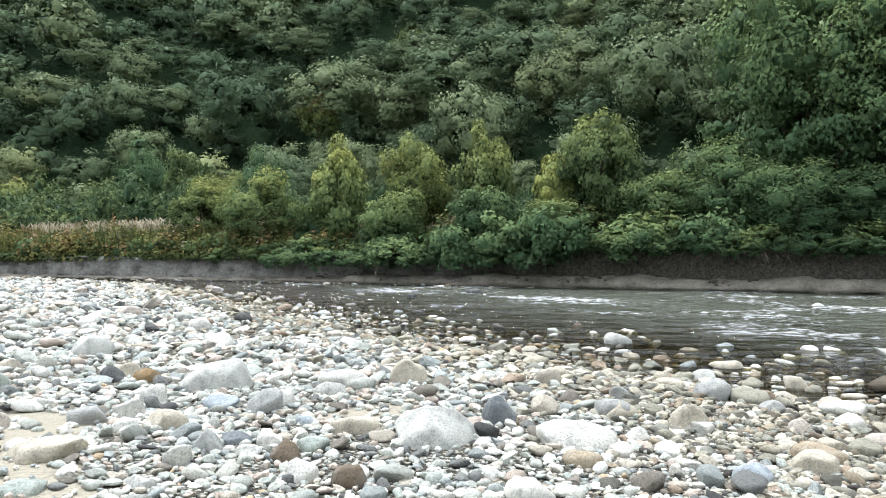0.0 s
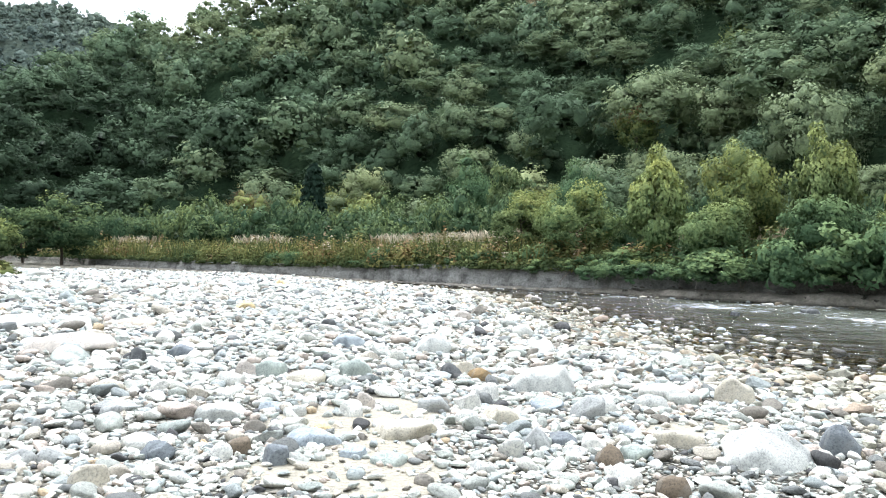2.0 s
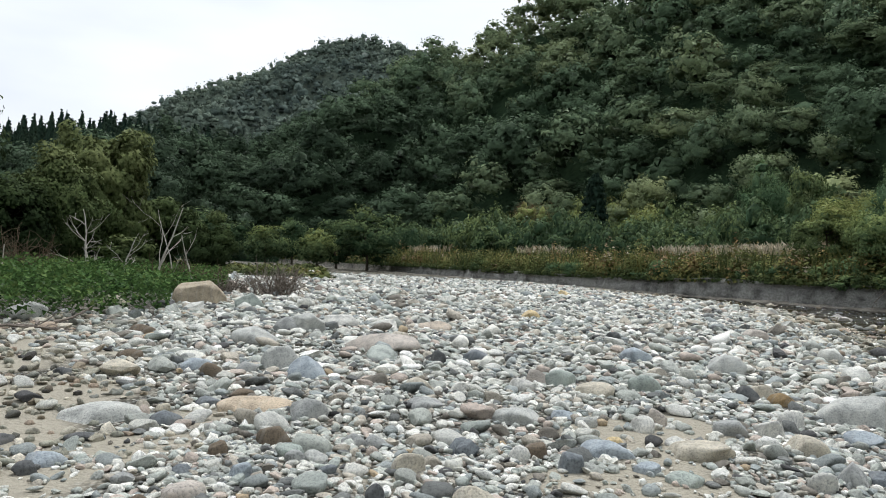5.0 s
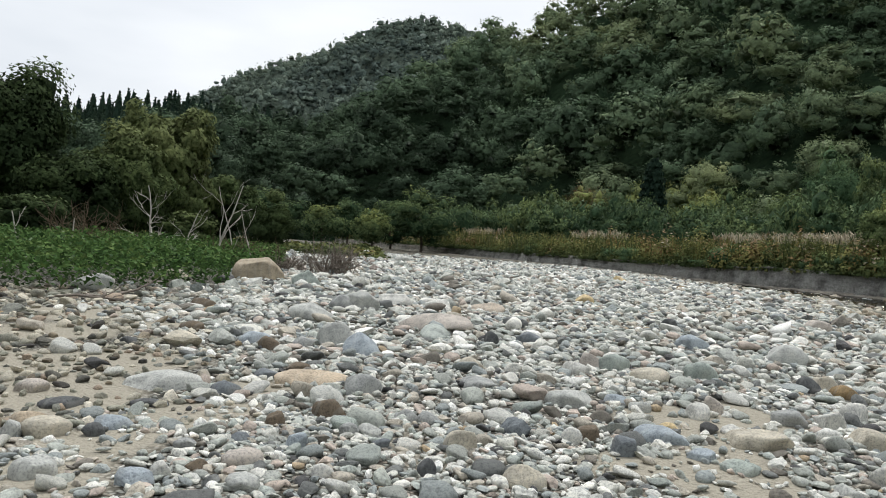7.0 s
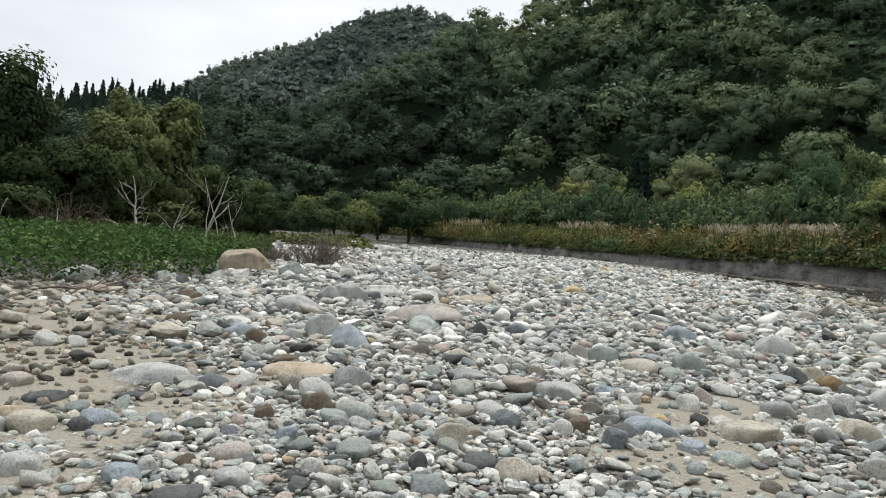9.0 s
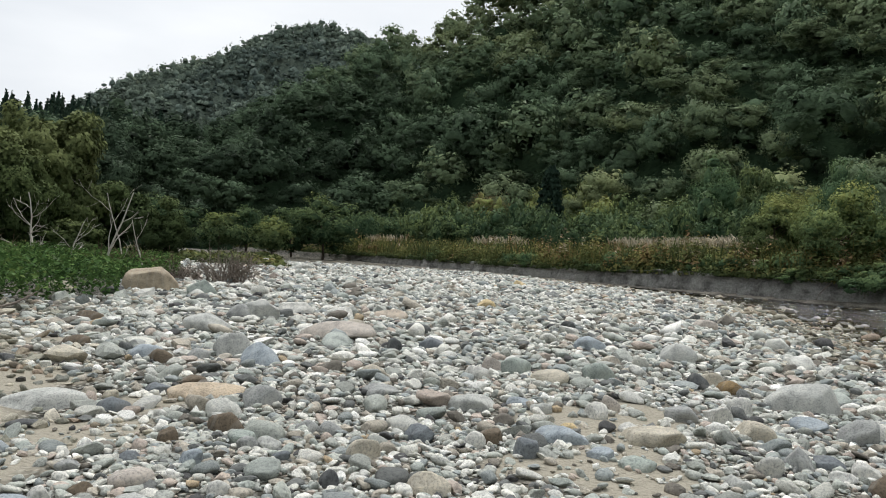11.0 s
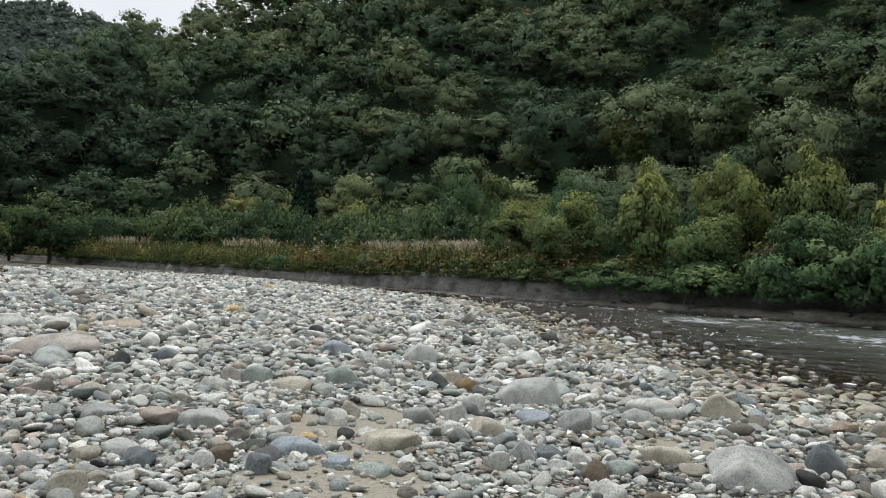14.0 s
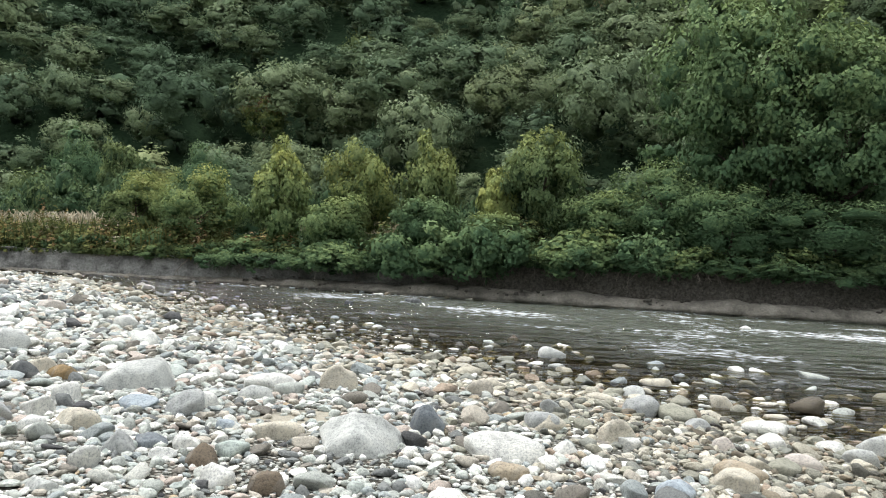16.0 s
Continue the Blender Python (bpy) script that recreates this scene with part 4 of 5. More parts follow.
tree(rng, (-52.8, 28.2), 4.0, 4.0, 0.34, "grey-green tree near the gravel's end", mat=M_OLD, bare=0.0)
tree(rng, (-35.0, 14.5), 2.0, 2.5, 0.55, "dry olive shrub-like tree", mat=M_OLD, n_leaf=3900, bare=0.0)

own = np.random.default_rng(33)
for bearing, back, height, width, tint in ((19.5, 44, 11.5, 8.0, 0.3), (24.0, 38, 11.0, 7.5, 0.4), (26.8, 46, 13.0, 8.5, 0.3), (29.4, 38, 12.5, 8.0, 0.72), (31.2, 50, 15.5, 9.5, 0.8),
                                           (34.0, 46, 15.0, 9.0, 0.82), (36.2, 54, 16.0, 9.5, 0.78), (39.6, 42, 12.0, 8.5, 0.62), (41.0, 50, 11.5, 9.0, 0.2), (43.5, 38, 9.5, 8.0, 0.42),
                                           (45.8, 40, 9.0, 8.0, 0.3), (47.8, 34, 8.0, 7.0, 0.45)):
    tree(own, out_there(bearing, back), height, width, tint, "rounded pale green tree at the foot of the hill", n_leaf=3200, leaf=0.34, mat=M_SHRUB, bare=0.03, lobes=12, group="trees at the foot of the hill")

for bearing, away, foot, height, width, tint, label in ((9.3, 130.0, 19.0, 10.0, 6.5, 0.9, "pale tan half-bare tree on the hillside"),
                                                        (25.7, 188.0, 47.0, 11.0, 8.0, 0.93, "yellow-green tree high on the hillside"),
                                                        (2.0, 150.0, 36.0, 12.0, 9.0, 0.7, "light green tree on the hillside")):
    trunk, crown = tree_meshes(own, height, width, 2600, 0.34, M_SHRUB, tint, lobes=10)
    top = tagged(new("tree"), label, "tree")
    top.location = (-math.sin(radians(bearing)) * away, math.cos(radians(bearing)) * away, foot)
    part("trunk", trunk, top)
    part("crown", crown, top)

# low bushes that hang over the edge of the far bank
def bush_mesh(rng, n_leaf, leaf, mat, tint, flat=0.7, lobes=9, low=-0.7):
    v, f, vn = crown_shape(rng, 2 * lobes, n_leaf, leaf, flat, low, 0.95 / math.sqrt(lobes))
    # painted shading: tint climbs to the top, hidden inner clumps are darkened
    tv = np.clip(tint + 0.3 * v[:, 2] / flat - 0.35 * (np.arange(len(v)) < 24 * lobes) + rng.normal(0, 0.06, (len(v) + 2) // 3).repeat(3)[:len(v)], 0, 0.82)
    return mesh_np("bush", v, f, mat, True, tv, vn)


rng = np.random.default_rng(5)
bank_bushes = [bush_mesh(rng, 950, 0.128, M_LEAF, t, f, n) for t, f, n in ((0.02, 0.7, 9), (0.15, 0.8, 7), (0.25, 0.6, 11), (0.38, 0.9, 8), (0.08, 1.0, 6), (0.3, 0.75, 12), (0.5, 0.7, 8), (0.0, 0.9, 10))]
for k in range(150):
    bearing = rng.uniform(-38, 20) if k < 118 else rng.uniform(18, 44)
    back = rng.uniform(-1.5, 2.4) if bearing < 8 else rng.uniform(-0.6 if bearing < 17 else 0.5, 2.4)
    q = out_there(bearing, back)
    r = rng.choice((0.55, 0.8, 1.1, 1.5, 2.0)) * rng.uniform(0.8, 1.2) * (1.1 if bearing < 12 else 0.65)
    ob = new("bush", bank_bushes[rng.integers(8)])
    ob.matrix_basis = Matrix.LocRotScale((q[0], q[1], float(plain_z(*q)) + r * (0.25 + 0.2 * max(back, 0) / 2.4) - (0.1 if back < 0.3 else 0.0)), Euler((rng.normal(0, 0.15), rng.normal(0, 0.15), rng.uniform(0, 6.28))),
                                         (r * rng.uniform(0.8, 1.25), r, r * rng.uniform(0.65, 1.25)))
    tagged(ob, "leafy green bush hanging over the undercut bank", "bush", "bushes along the far bank")

for k, bearing in enumerate(np.arange(-37, 13, 1.15)):
    q = out_there(bearing + rng.uniform(-0.3, 0.3), rng.uniform(-0.75, 0.0))
    r = rng.uniform(0.75, 1.3)
    ob = new("bush", bank_bushes[(0, 1, 4, 7)[k % 4]])
    ob.matrix_basis = Matrix.LocRotScale((q[0], q[1], float(plain_z(*q)) - rng.uniform(-0.15, 0.25)), Euler((rng.normal(0, 0.2), rng.normal(0, 0.2), rng.uniform(0, 6.28))), (r * 1.15, r, r * rng.uniform(0.6, 0.9)))
    tagged(ob, "dark leafy bush drooping over the edge of the bank", "bush", "bushes along the far bank")

# willows and shrubs on the flat land behind the bank
shrub_kinds = ((0.0, 1.0), (0.12, 1.2), (0.3, 0.9), (0.42, 1.1), (0.02, 1.4), (0.25, 1.3), (0.6, 1.0), (0.0, 1.2))
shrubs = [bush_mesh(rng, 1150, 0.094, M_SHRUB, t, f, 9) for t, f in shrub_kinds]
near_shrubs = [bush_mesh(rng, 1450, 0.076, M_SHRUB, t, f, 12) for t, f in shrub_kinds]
placed = []
k = 0
while len(placed) < 290 and k < 9000:
    k += 1
    bearing, back = rng.uniform(-36, 66), rng.uniform(12, 52) if k % 3 else rng.uniform(11, 24)
    q = out_there(bearing, back)
    if np.hypot(*q) > 170 or any(np.hypot(q[0] - a, q[1] - b) < 3.6 for a, b in placed):
        continue
    placed.append(tuple(q))
    r = min(4.4, rng.uniform(1.5, 2.7) * (0.8 + back / 21) * max(1.0, np.hypot(*q) / 85) * float(np.interp(bearing, (8, 18, 46, 53), (0.72, 1.0, 0.9, 0.5))))
    ob = new("shrub", (near_shrubs if np.hypot(*q) < 85 else shrubs)[rng.integers(8) if bearing > 13 else (0, 1, 4, 7)[rng.integers(4)]])
    ob.matrix_basis = Matrix.LocRotScale((q[0], q[1], float(plain_z(*q)) + r * 0.75), Euler((0, 0, rng.uniform(0, 6.28))), (r * 0.9, r * 0.9, r * rng.uniform(0.9, 1.45)))
    tagged(ob, "rounded grey-green willow shrub on the flat behind the bank", "shrub", "shrubs on the flood plain")

# weeds and reeds along the top of the bank
rng = np.random.default_rng(11)
def blades(rng, xy, z, height, width, bend=0.35):
    """Upright grass blades: two quads each, bent over at the tip."""
    n = len(xy)
    a = rng.uniform(0, 6.283, n)
    side = np.stack([np.cos(a), np.sin(a), 0 * a], 1) * (width * rng.uniform(0.6, 1.4, n))[:, None]
    b = rng.uniform(0, 6.283, n)
    tip = np.stack([np.cos(b), np.sin(b), 0 * b], 1) * (height * bend * rng.uniform(0.2, 1.2, n))[:, None]
    p = np.column_stack([xy, z])
    up = np.zeros((n, 3))
    up[:, 2] = height
    v = np.stack([p - side * 0.6, p + side * 0.6, p + up * 0.6 + tip * 0.3 + side, p + up * 0.6 + tip * 0.3 - side, p + up + tip + side * 0.2, p + up + tip - side * 0.2], 1)
    i = np.arange(n)[:, None] * 6
    return v.reshape(-1, 3), np.concatenate([i + (0, 1, 2, 3), i + (3, 2, 4, 5)])


def patches(xy, k, seed):
    return 0.5 + 0.5 * wob(xy[:, 0], xy[:, 1], k, seed)


def mounds(rng, xy, z, r, h, each, leaf, tint, mat, name, label):
    """Low rounded clumps of leaves, each with a tint that rises towards its top, as one growth."""
    n = len(xy)
    d = unit(rng.normal(0, 1, (n, each, 3)) + (0, 0, 0.5))
    d[..., 2] = np.abs(d[..., 2])
    k = rng.uniform(0.55, 1.08, (n, each, 1))
    p = np.column_stack([xy, z])[:, None] + d * k * np.stack([r, r, h], 1)[:, None]
    v, f, vn = leaf_tips(rng, p.reshape(-1, 3), d.reshape(-1, 3), leaf * 1.2, 0.4)
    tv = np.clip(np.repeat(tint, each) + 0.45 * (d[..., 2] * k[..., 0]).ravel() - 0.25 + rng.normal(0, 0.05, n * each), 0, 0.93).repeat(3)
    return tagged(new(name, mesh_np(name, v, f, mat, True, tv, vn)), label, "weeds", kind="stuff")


def belt(n, b0, b1, s0, s1):
    b = rng.uniform(b0, b1, n)
    w = np.stack([-np.sin(np.radians(b)), np.cos(np.radians(b))], 1)
    return w * ((BANK_S + rng.uniform(s0, s1, n)) / (w @ BANK_N))[:, None]


m_xy = np.concatenate([belt(640, 12, 57, 0.2, 9.5), belt(130, -12, 14, 1.0, 9.0)])
m_t = np.clip(0.12 + 0.5 * patches(m_xy, 0.22, 4.0) + rng.normal(0, 0.13, len(m_xy)) + np.where(rng.uniform(0, 1, len(m_xy)) < 0.16, 0.4, 0), 0, 0.92)
m_b = np.degrees(np.arctan2(-m_xy[:, 0], m_xy[:, 1]))
m_t = np.where((m_b > 13) & (m_b < 29) & (patches(m_xy, 0.3, 2.2) > 0.5) & (rng.uniform(0, 1, len(m_xy)) < 0.6), np.clip(m_t + 0.4, 0.62, 0.84), m_t)
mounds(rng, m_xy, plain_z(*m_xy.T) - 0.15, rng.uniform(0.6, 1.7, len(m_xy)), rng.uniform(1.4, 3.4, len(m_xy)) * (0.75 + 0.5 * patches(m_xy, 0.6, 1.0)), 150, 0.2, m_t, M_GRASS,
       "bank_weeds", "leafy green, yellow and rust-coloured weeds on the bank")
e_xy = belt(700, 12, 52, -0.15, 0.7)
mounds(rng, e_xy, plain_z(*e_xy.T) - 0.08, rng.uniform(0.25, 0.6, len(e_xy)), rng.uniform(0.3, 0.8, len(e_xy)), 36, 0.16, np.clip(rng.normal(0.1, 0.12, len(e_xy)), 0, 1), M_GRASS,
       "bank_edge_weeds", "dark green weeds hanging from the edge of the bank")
f_xy = np.concatenate([belt(520, 45, 62, -16, 2), np.stack([rng.uniform(-75, -44, 700), rng.uniform(14, 52, 700)], 1)])
f_xy = f_xy[(np.hypot(*f_xy.T) < 135) & (np.hypot(*f_xy.T) > 60) & (np.degrees(np.arctan2(-f_xy[:, 0], f_xy[:, 1])) > 53.5)]
mounds(rng, f_xy, ground_z(*f_xy.T) - 0.1, rng.uniform(0.6, 1.6, len(f_xy)), rng.uniform(0.3, 1.0, len(f_xy)), 60, 0.3, np.clip(rng.normal(0.16, 0.15, len(f_xy)), 0, 0.95), M_GRASS,
       "far_weeds", "olive and brown scrub closing the far end of the bar")
g_xy = belt(3500, 12, 50, 0.2, 9.5)
dist = np.hypot(*g_xy.T)
v, f = blades(rng, g_xy, plain_z(*g_xy.T) - 0.1, rng.uniform(1.6, 3.3, len(g_xy)), 0.03 * np.maximum(dist / 55, 1))
tv = np.clip(0.1 + 0.4 * patches(g_xy, 0.33, 4.0) + rng.normal(0, 0.12, len(g_xy)), 0, 0.95).repeat(6)
tagged(new("bank_grass", mesh_np("bank_grass", v, f, M_GRASS, False, tv)), "yellowing grass blades on top of the bank", "grass", kind="stuff")
# pale plumes of pampas grass behind them
n_p = 2600
p_b = np.concatenate([rng.uniform(14, 52, n_p - 500), rng.uniform(-2, 8, 500)])
p_w = np.stack([-np.sin(np.radians(p_b)), np.cos(np.radians(p_b))], 1)
p_xy = p_w * ((BANK_S + rng.uniform(8.5, 10.5, n_p)) / (p_w @ BANK_N))[:, None]
ok = patches(p_xy, 0.25, 0.7) > 0.55
p_xy = p_xy[ok]
v, f = blades(rng, p_xy, plain_z(*p_xy.T) + 2.6, rng.uniform(0.5, 1.2, len(p_xy)), 0.085, 0.6)
tagged(new("pampas_grass", mesh_np("pampas_grass", v, f, M_GRASS, False, np.full(len(v), 1.0))), "pale feathery plumes of pampas grass", "grass", kind="stuff")

# ---------------------------------------------------------------- the green weed bed beside the bar
rng = np.random.default_rng(3)
n_v = 165000
vx, vy = rng.uniform(-50, -13, n_v), rng.uniform(-2, 22, n_v)
edge = 9.5 + np.where(vx < -20.5, 0.95, 0.36) * (-20.5 - vx) + 0.8 * wob(vx, vy, 0.8) - vy
front = (-16.5 - 0.2 * (vy - 3) + 0.7 * wob(vx, vy, 1.1, 2.0)) - vx
ok = (edge > 0) & (front > 0) & (np.hypot(vx, vy) < 48) & (np.degrees(np.arctan2(-vx, vy)) > np.where(np.hypot(vx, vy) > 25, 60.8, 65.3))
vx, vy, edge, front = vx[ok], vy[ok], edge[ok], front[ok]
h = np.clip(0.55 + 0.6 * np.minimum(edge, front), 0.5, 0.9) * (0.55 + 0.3 * patches(np.stack([vx, vy], 1), 0.9, 0.2) + 0.4 * patches(np.stack([vx, vy], 1), 3.2, 0.9))
gz = ground_z(vx, vy)
pv = np.column_stack([vx, vy, gz - 0.05 + h * rng.uniform(0, 1, len(vx)) ** 0.62])
v, f, vn = leaf_tips(rng, pv, unit(rng.normal(0, 0.7, (len(vx), 3)) + (0, 0, 0.8)), 0.1, 0.45)
# tint varies in patches and rises with a leaf's height above the ground
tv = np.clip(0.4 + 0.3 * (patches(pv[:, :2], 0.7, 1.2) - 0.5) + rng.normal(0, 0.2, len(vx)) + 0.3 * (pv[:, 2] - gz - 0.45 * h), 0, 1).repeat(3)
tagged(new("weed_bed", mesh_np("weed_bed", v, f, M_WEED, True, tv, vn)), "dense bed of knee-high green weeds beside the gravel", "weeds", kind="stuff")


def dead_tree(rng, xy, height, lean, forks, r0=0.042, label="", wide=0.5, name="dead_tree"):
    """A bleached bare stem with forks."""
    top = tagged(new(name), label, "dead tree")
    top.location = (xy[0], xy[1], float(ground_z(*xy)))
    pts, rad = limb(rng, (0, 0, -0.2), (lean[0], lean[1], 1), height, r0, r0 * 0.3, 10, 0.07, 0.03)
    part("trunk", mesh_np("trunk", *tube(pts, rad, 6), M_DEAD, True), top)
    for _ in range(forks):
        i = int(rng.integers(2, 8))
        a = rng.uniform(0, 6.283)
        p, r = limb(rng, pts[i], (np.cos(a) * wide, np.sin(a) * wide, rng.uniform(0.35, 0.9)), height * rng.uniform(0.25, 0.5), rad[i] * 0.6, 0.006, 7, 0.2, 0.05)
        chunks = [tube(p, r, 5)]
        for _ in range(3):
            j = int(rng.integers(2, 6))
            p2, r2 = limb(rng, p[j], unit(p[j] - p[j - 1]) + rng.normal(0, 0.5, 3), height * 0.16, r[j] * 0.6, 0.004, 5, 0.2)
            chunks.append(tube(p2, r2, 4))
        part("branch", mesh_np("branch", *join(chunks), M_DEAD, True), top)
    return top


dead_tree(rng, (-26.4, 11.7), 3.4, (0.03, 0.06), 3, label="bleached bare dead tree among the weeds", r0=0.055)
dead_tree(rng, (-25.7, 13.0), 2.4, (-0.07, -0.14), 2, label="thin bleached dead stem beside the weeds", r0=0.036)
dead_tree(rng, (-32.8, 11.9), 3.2, (-0.07, -0.19), 12, label="spreading bleached dead tree behind the weeds", wide=1.3, r0=0.06)
dead_tree(rng, (-28.6, 11.5), 2.3, (0.03, 0.06), 5, label="small forked bleached dead tree")
dead_tree(rng, (-25.5, 5.2), 1.6, (-0.00, -0.01), 2, label="bare dead stump of a stem")
dead_tree(rng, (-26.1, 6.6), 1.5, (0.04, 0.13), 3, label="low bent dead branch")
dead_tree(rng, (-27.9, 13.2), 3.4, (-0.00, -0.00), 3, label="thin grey dead stem", r0=0.036)

# a thicket of dead twigs at the end of the weed bed
def twig_bush(rng, xy, width, height, n, label, mat=None):
    chunks = []
    for _ in range(n):
        a, q = rng.uniform(0, 6.283), rng.normal(0, 0.2, 2) * width
        p, r = limb(rng, (q[0], q[1], -0.1), (np.cos(a) * 0.6, np.sin(a) * 0.6, 1), height * rng.uniform(0.6, 1.15), 0.027, 0.008, 7, 0.2)
        chunks.append(tube(p, r, 4))
        for _ in range(4):
            j = int(rng.integers(2, 6))
            p2, r2 = limb(rng, p[j], unit(p[j] - p[j - 1]) + rng.normal(0, 0.6, 3), height * 0.4, 0.012, 0.004, 5, 0.2)
            chunks.append(tube(p2, r2, 4))
    ob = new("dead_bush", mesh_np("dead_bush", *join(chunks), mat or M_TWIG, True))
    ob.location = (xy[0], xy[1], float(ground_z(*xy)))
    return tagged(ob, label, "bush")


twig_bush(rng, (-24.3, 15.5), 1.7, 1.35, 80, "leafless brown twiggy bush on the gravel")
twig_bush(rng, (-26.0, 14.6), 1.3, 0.9, 40, "dry brown bush at the edge of the weeds")
twig_bush(rng, (-28.3, 7.8), 2.6, 1.9, 45, "tall leafless brown bush behind the weeds", M_DRY)
twig_bush(rng, (-27.0, 12.6), 2.0, 1.3, 50, "dry brown bush around the dead stems", M_DRY)
twig_bush(rng, (-27.6, 14.4), 2.0, 1.2, 45, "dry brown bush beyond the weeds", M_DRY)

# roots, fallen stems and driftwood
def stick(rng, name, at, way, length, r0, label, mat, forks=2, sag=-0.04):
    p, r = limb(rng, (0, 0, 0), way, length, r0, r0 * 0.35, 9, 0.14, sag)
    ob = new(name, mesh_np(name, *tube(p, r, 6), mat, True))
    ob.location = at
    for _ in range(forks):
        j = int(rng.integers(2, 7))
        p2, r2 = limb(rng, p[j], unit(p[j] - p[j - 1]) + rng.normal(0, 0.5, 3), length * rng.uniform(0.2, 0.45), r[j] * 0.6, r0 * 0.15, 6, 0.2, sag)
        part("branch", mesh_np("branch", *tube(p2, r2, 5), mat, True), ob)
    return tagged(ob, label, "root" if name == "exposed_root" else "driftwood")


for k in range(34):
    q = out_there(rng.uniform(-30, 14), rng.uniform(-0.35, 0.1))
    side = rng.choice((-1, 1)) * rng.uniform(0.2, 1.2)
    stick(rng, "exposed_root", (q[0], q[1], float(plain_z(*q)) + rng.uniform(-0.35, 0.25)), (BANK_U[0] * side - BANK_N[0] * 0.5, BANK_U[1] * side - BANK_N[1] * 0.5, rng.uniform(-0.9, 0.1)),
          rng.uniform(0.7, 1.7), rng.uniform(0.02, 0.05), "brown root hanging out of the undercut bank", M_TWIG, 5, -0.1)
q = out_there(5.0, -0.5)
stick(rng, "fallen_stem", (q[0], q[1], WATER + 0.1), (0.12, 0.15, 1), 1.9, 0.06, "pale broken stem leaning against the silt bank", M_DEAD, 1, 0.0)
for x, y, a, n in ((-14.6, 3.3, 60, 1.5), (-14.9, 3.9, 25, 1.1), (-15.0, 4.5, 110, 0.9), (-14.8, 4.2, 160, 0.7)):
    stick(rng, "driftwood", (x, y, float(ground_z(x, y)) + 0.09), (math.cos(radians(a)), math.sin(radians(a)), 0.15), n, 0.03, "brown driftwood branch beside the weeds", M_TWIG, 6, -0.01)

# ---------------------------------------------------------------- stones
def stone_shape(rng, base, flat=0.62, cuts=3, rough=0.08, keep=(0.55, 0.85)):
    v, f = base
    v = v.copy()
    for _ in range(cuts):
        n = unit(rng.normal(0, 1, 3))
        h = rng.uniform(*keep)
        over = np.maximum(v @ n - h, 0)
        v -= over[:, None] * n * rng.uniform(0.8, 1.0)
    ph = rng.uniform(0, 6.28, 6)
    k = 1 + rough * (np.sin(v[:, 0] * 2.6 + ph[0]) + np.sin(v[:, 1] * 3.1 + ph[1]) + np.sin(v[:, 2] * 2.9 + ph[2])) \
        + 0.25 * rough * (np.sin(v[:, 0] * 7 + v[:, 1] * 5 + ph[3]) + np.sin(v[:, 1] * 8 - v[:, 2] * 6 + ph[4]))
    v = v * k[:, None] * (1.0, rng.uniform(0.62, 0.95), flat * rng.uniform(0.75, 1.2))
    ext = (v.max(0) - v.min(0)) / 2
    return (v - (v.max(0) + v.min(0)) / 2) / ext[0], f


rng = np.random.default_rng(17)
TAKEN = {}


def free(x, y, r, slack=0.8):
    """Whether a stone of radius r fits at x, y; if so the place is taken."""
    c = 0.5
    i, j = int(x // c), int(y // c)
    w = int((r + 0.55) // c) + 1
    for a in range(i - w, i + w + 1):
        for b in range(j - w, j + w + 1):
            for px, py, pr in TAKEN.get((a, b), ()):
                if (px - x) ** 2 + (py - y) ** 2 < ((pr + r) * slack) ** 2:
                    return False
    TAKEN.setdefault((i, j), []).append((x, y, r))
    return True


def boulder(colour, x, y, width, height, deep=0.75, turn=0.0, cuts=8, note=""):
    """A single large stone with its middle at x, y, resting in the gravel."""
    v, f = stone_shape(rng, BALL4 if width > 0.7 else BALL3, 0.8, 12 if colour == "tan" else cuts, 0.06, (0.7, 0.88) if colour == "tan" else (0.46, 0.84))
    ext = (v.max(0) - v.min(0)) / 2
    v = v / ext
    v[:, 2] = np.sign(v[:, 2]) * np.abs(v[:, 2]) ** 0.86
    v = v * (width / 2, width * deep / 2, height * 0.85)
    v = v + 0.012 * width * np.stack([wob(v[:, 1] / width, v[:, 2] / width, 14, k) for k in range(3)], 1)
    z = max(float(ground_z(x, y)), WATER - 0.03)
    ob = new("boulder" if width > 0.45 else "stone", mesh_np("boulder", v, f, M_ROCK[colour], True))
    ob.matrix_basis = Matrix.LocRotScale((x, y, z + height * 0.13), Euler((0, 0, radians(turn))), None)
    free(x, y, width * 0.42, 0.0)
    return tagged(ob, "%s water-worn %s %s" % (WORDS[colour], "boulder" if width > 0.45 else "stone", note or "lying on the gravel bar"), "boulder" if width > 0.45 else "stone")


boulder("light", -16.65, 4.56, 0.86, 0.36, turn=73, note="beside the green weeds")
boulder("beige", -19.58, 7.53, 0.66, 0.25, turn=67, note="beside the green weeds")
boulder("tan", -20.57, 10.48, 1.57, 0.67, turn=62, note="beside the green weeds")
boulder("green", -19.06, 11.21, 0.90, 0.45, turn=58)
boulder("light", -7.20, 2.36, 0.76, 0.13, turn=68, note="sunk in the sand")
boulder("orange", -6.66, 3.68, 0.76, 0.11, turn=58)
boulder("grey", -5.95, 3.80, 0.36, 0.19, turn=54)
boulder("brown", -5.36, 3.04, 0.32, 0.15, turn=56)
boulder("light", -8.91, 5.44, 0.52, 0.31, turn=56)
boulder("blue", -8.07, 5.29, 0.54, 0.27, turn=54, note="leaning on a paler stone")
boulder("pink", -9.96, 8.25, 1.36, 0.27, turn=49)
boulder("dark", -8.33, 7.98, 0.25, 0.21, turn=44, note="standing on edge")
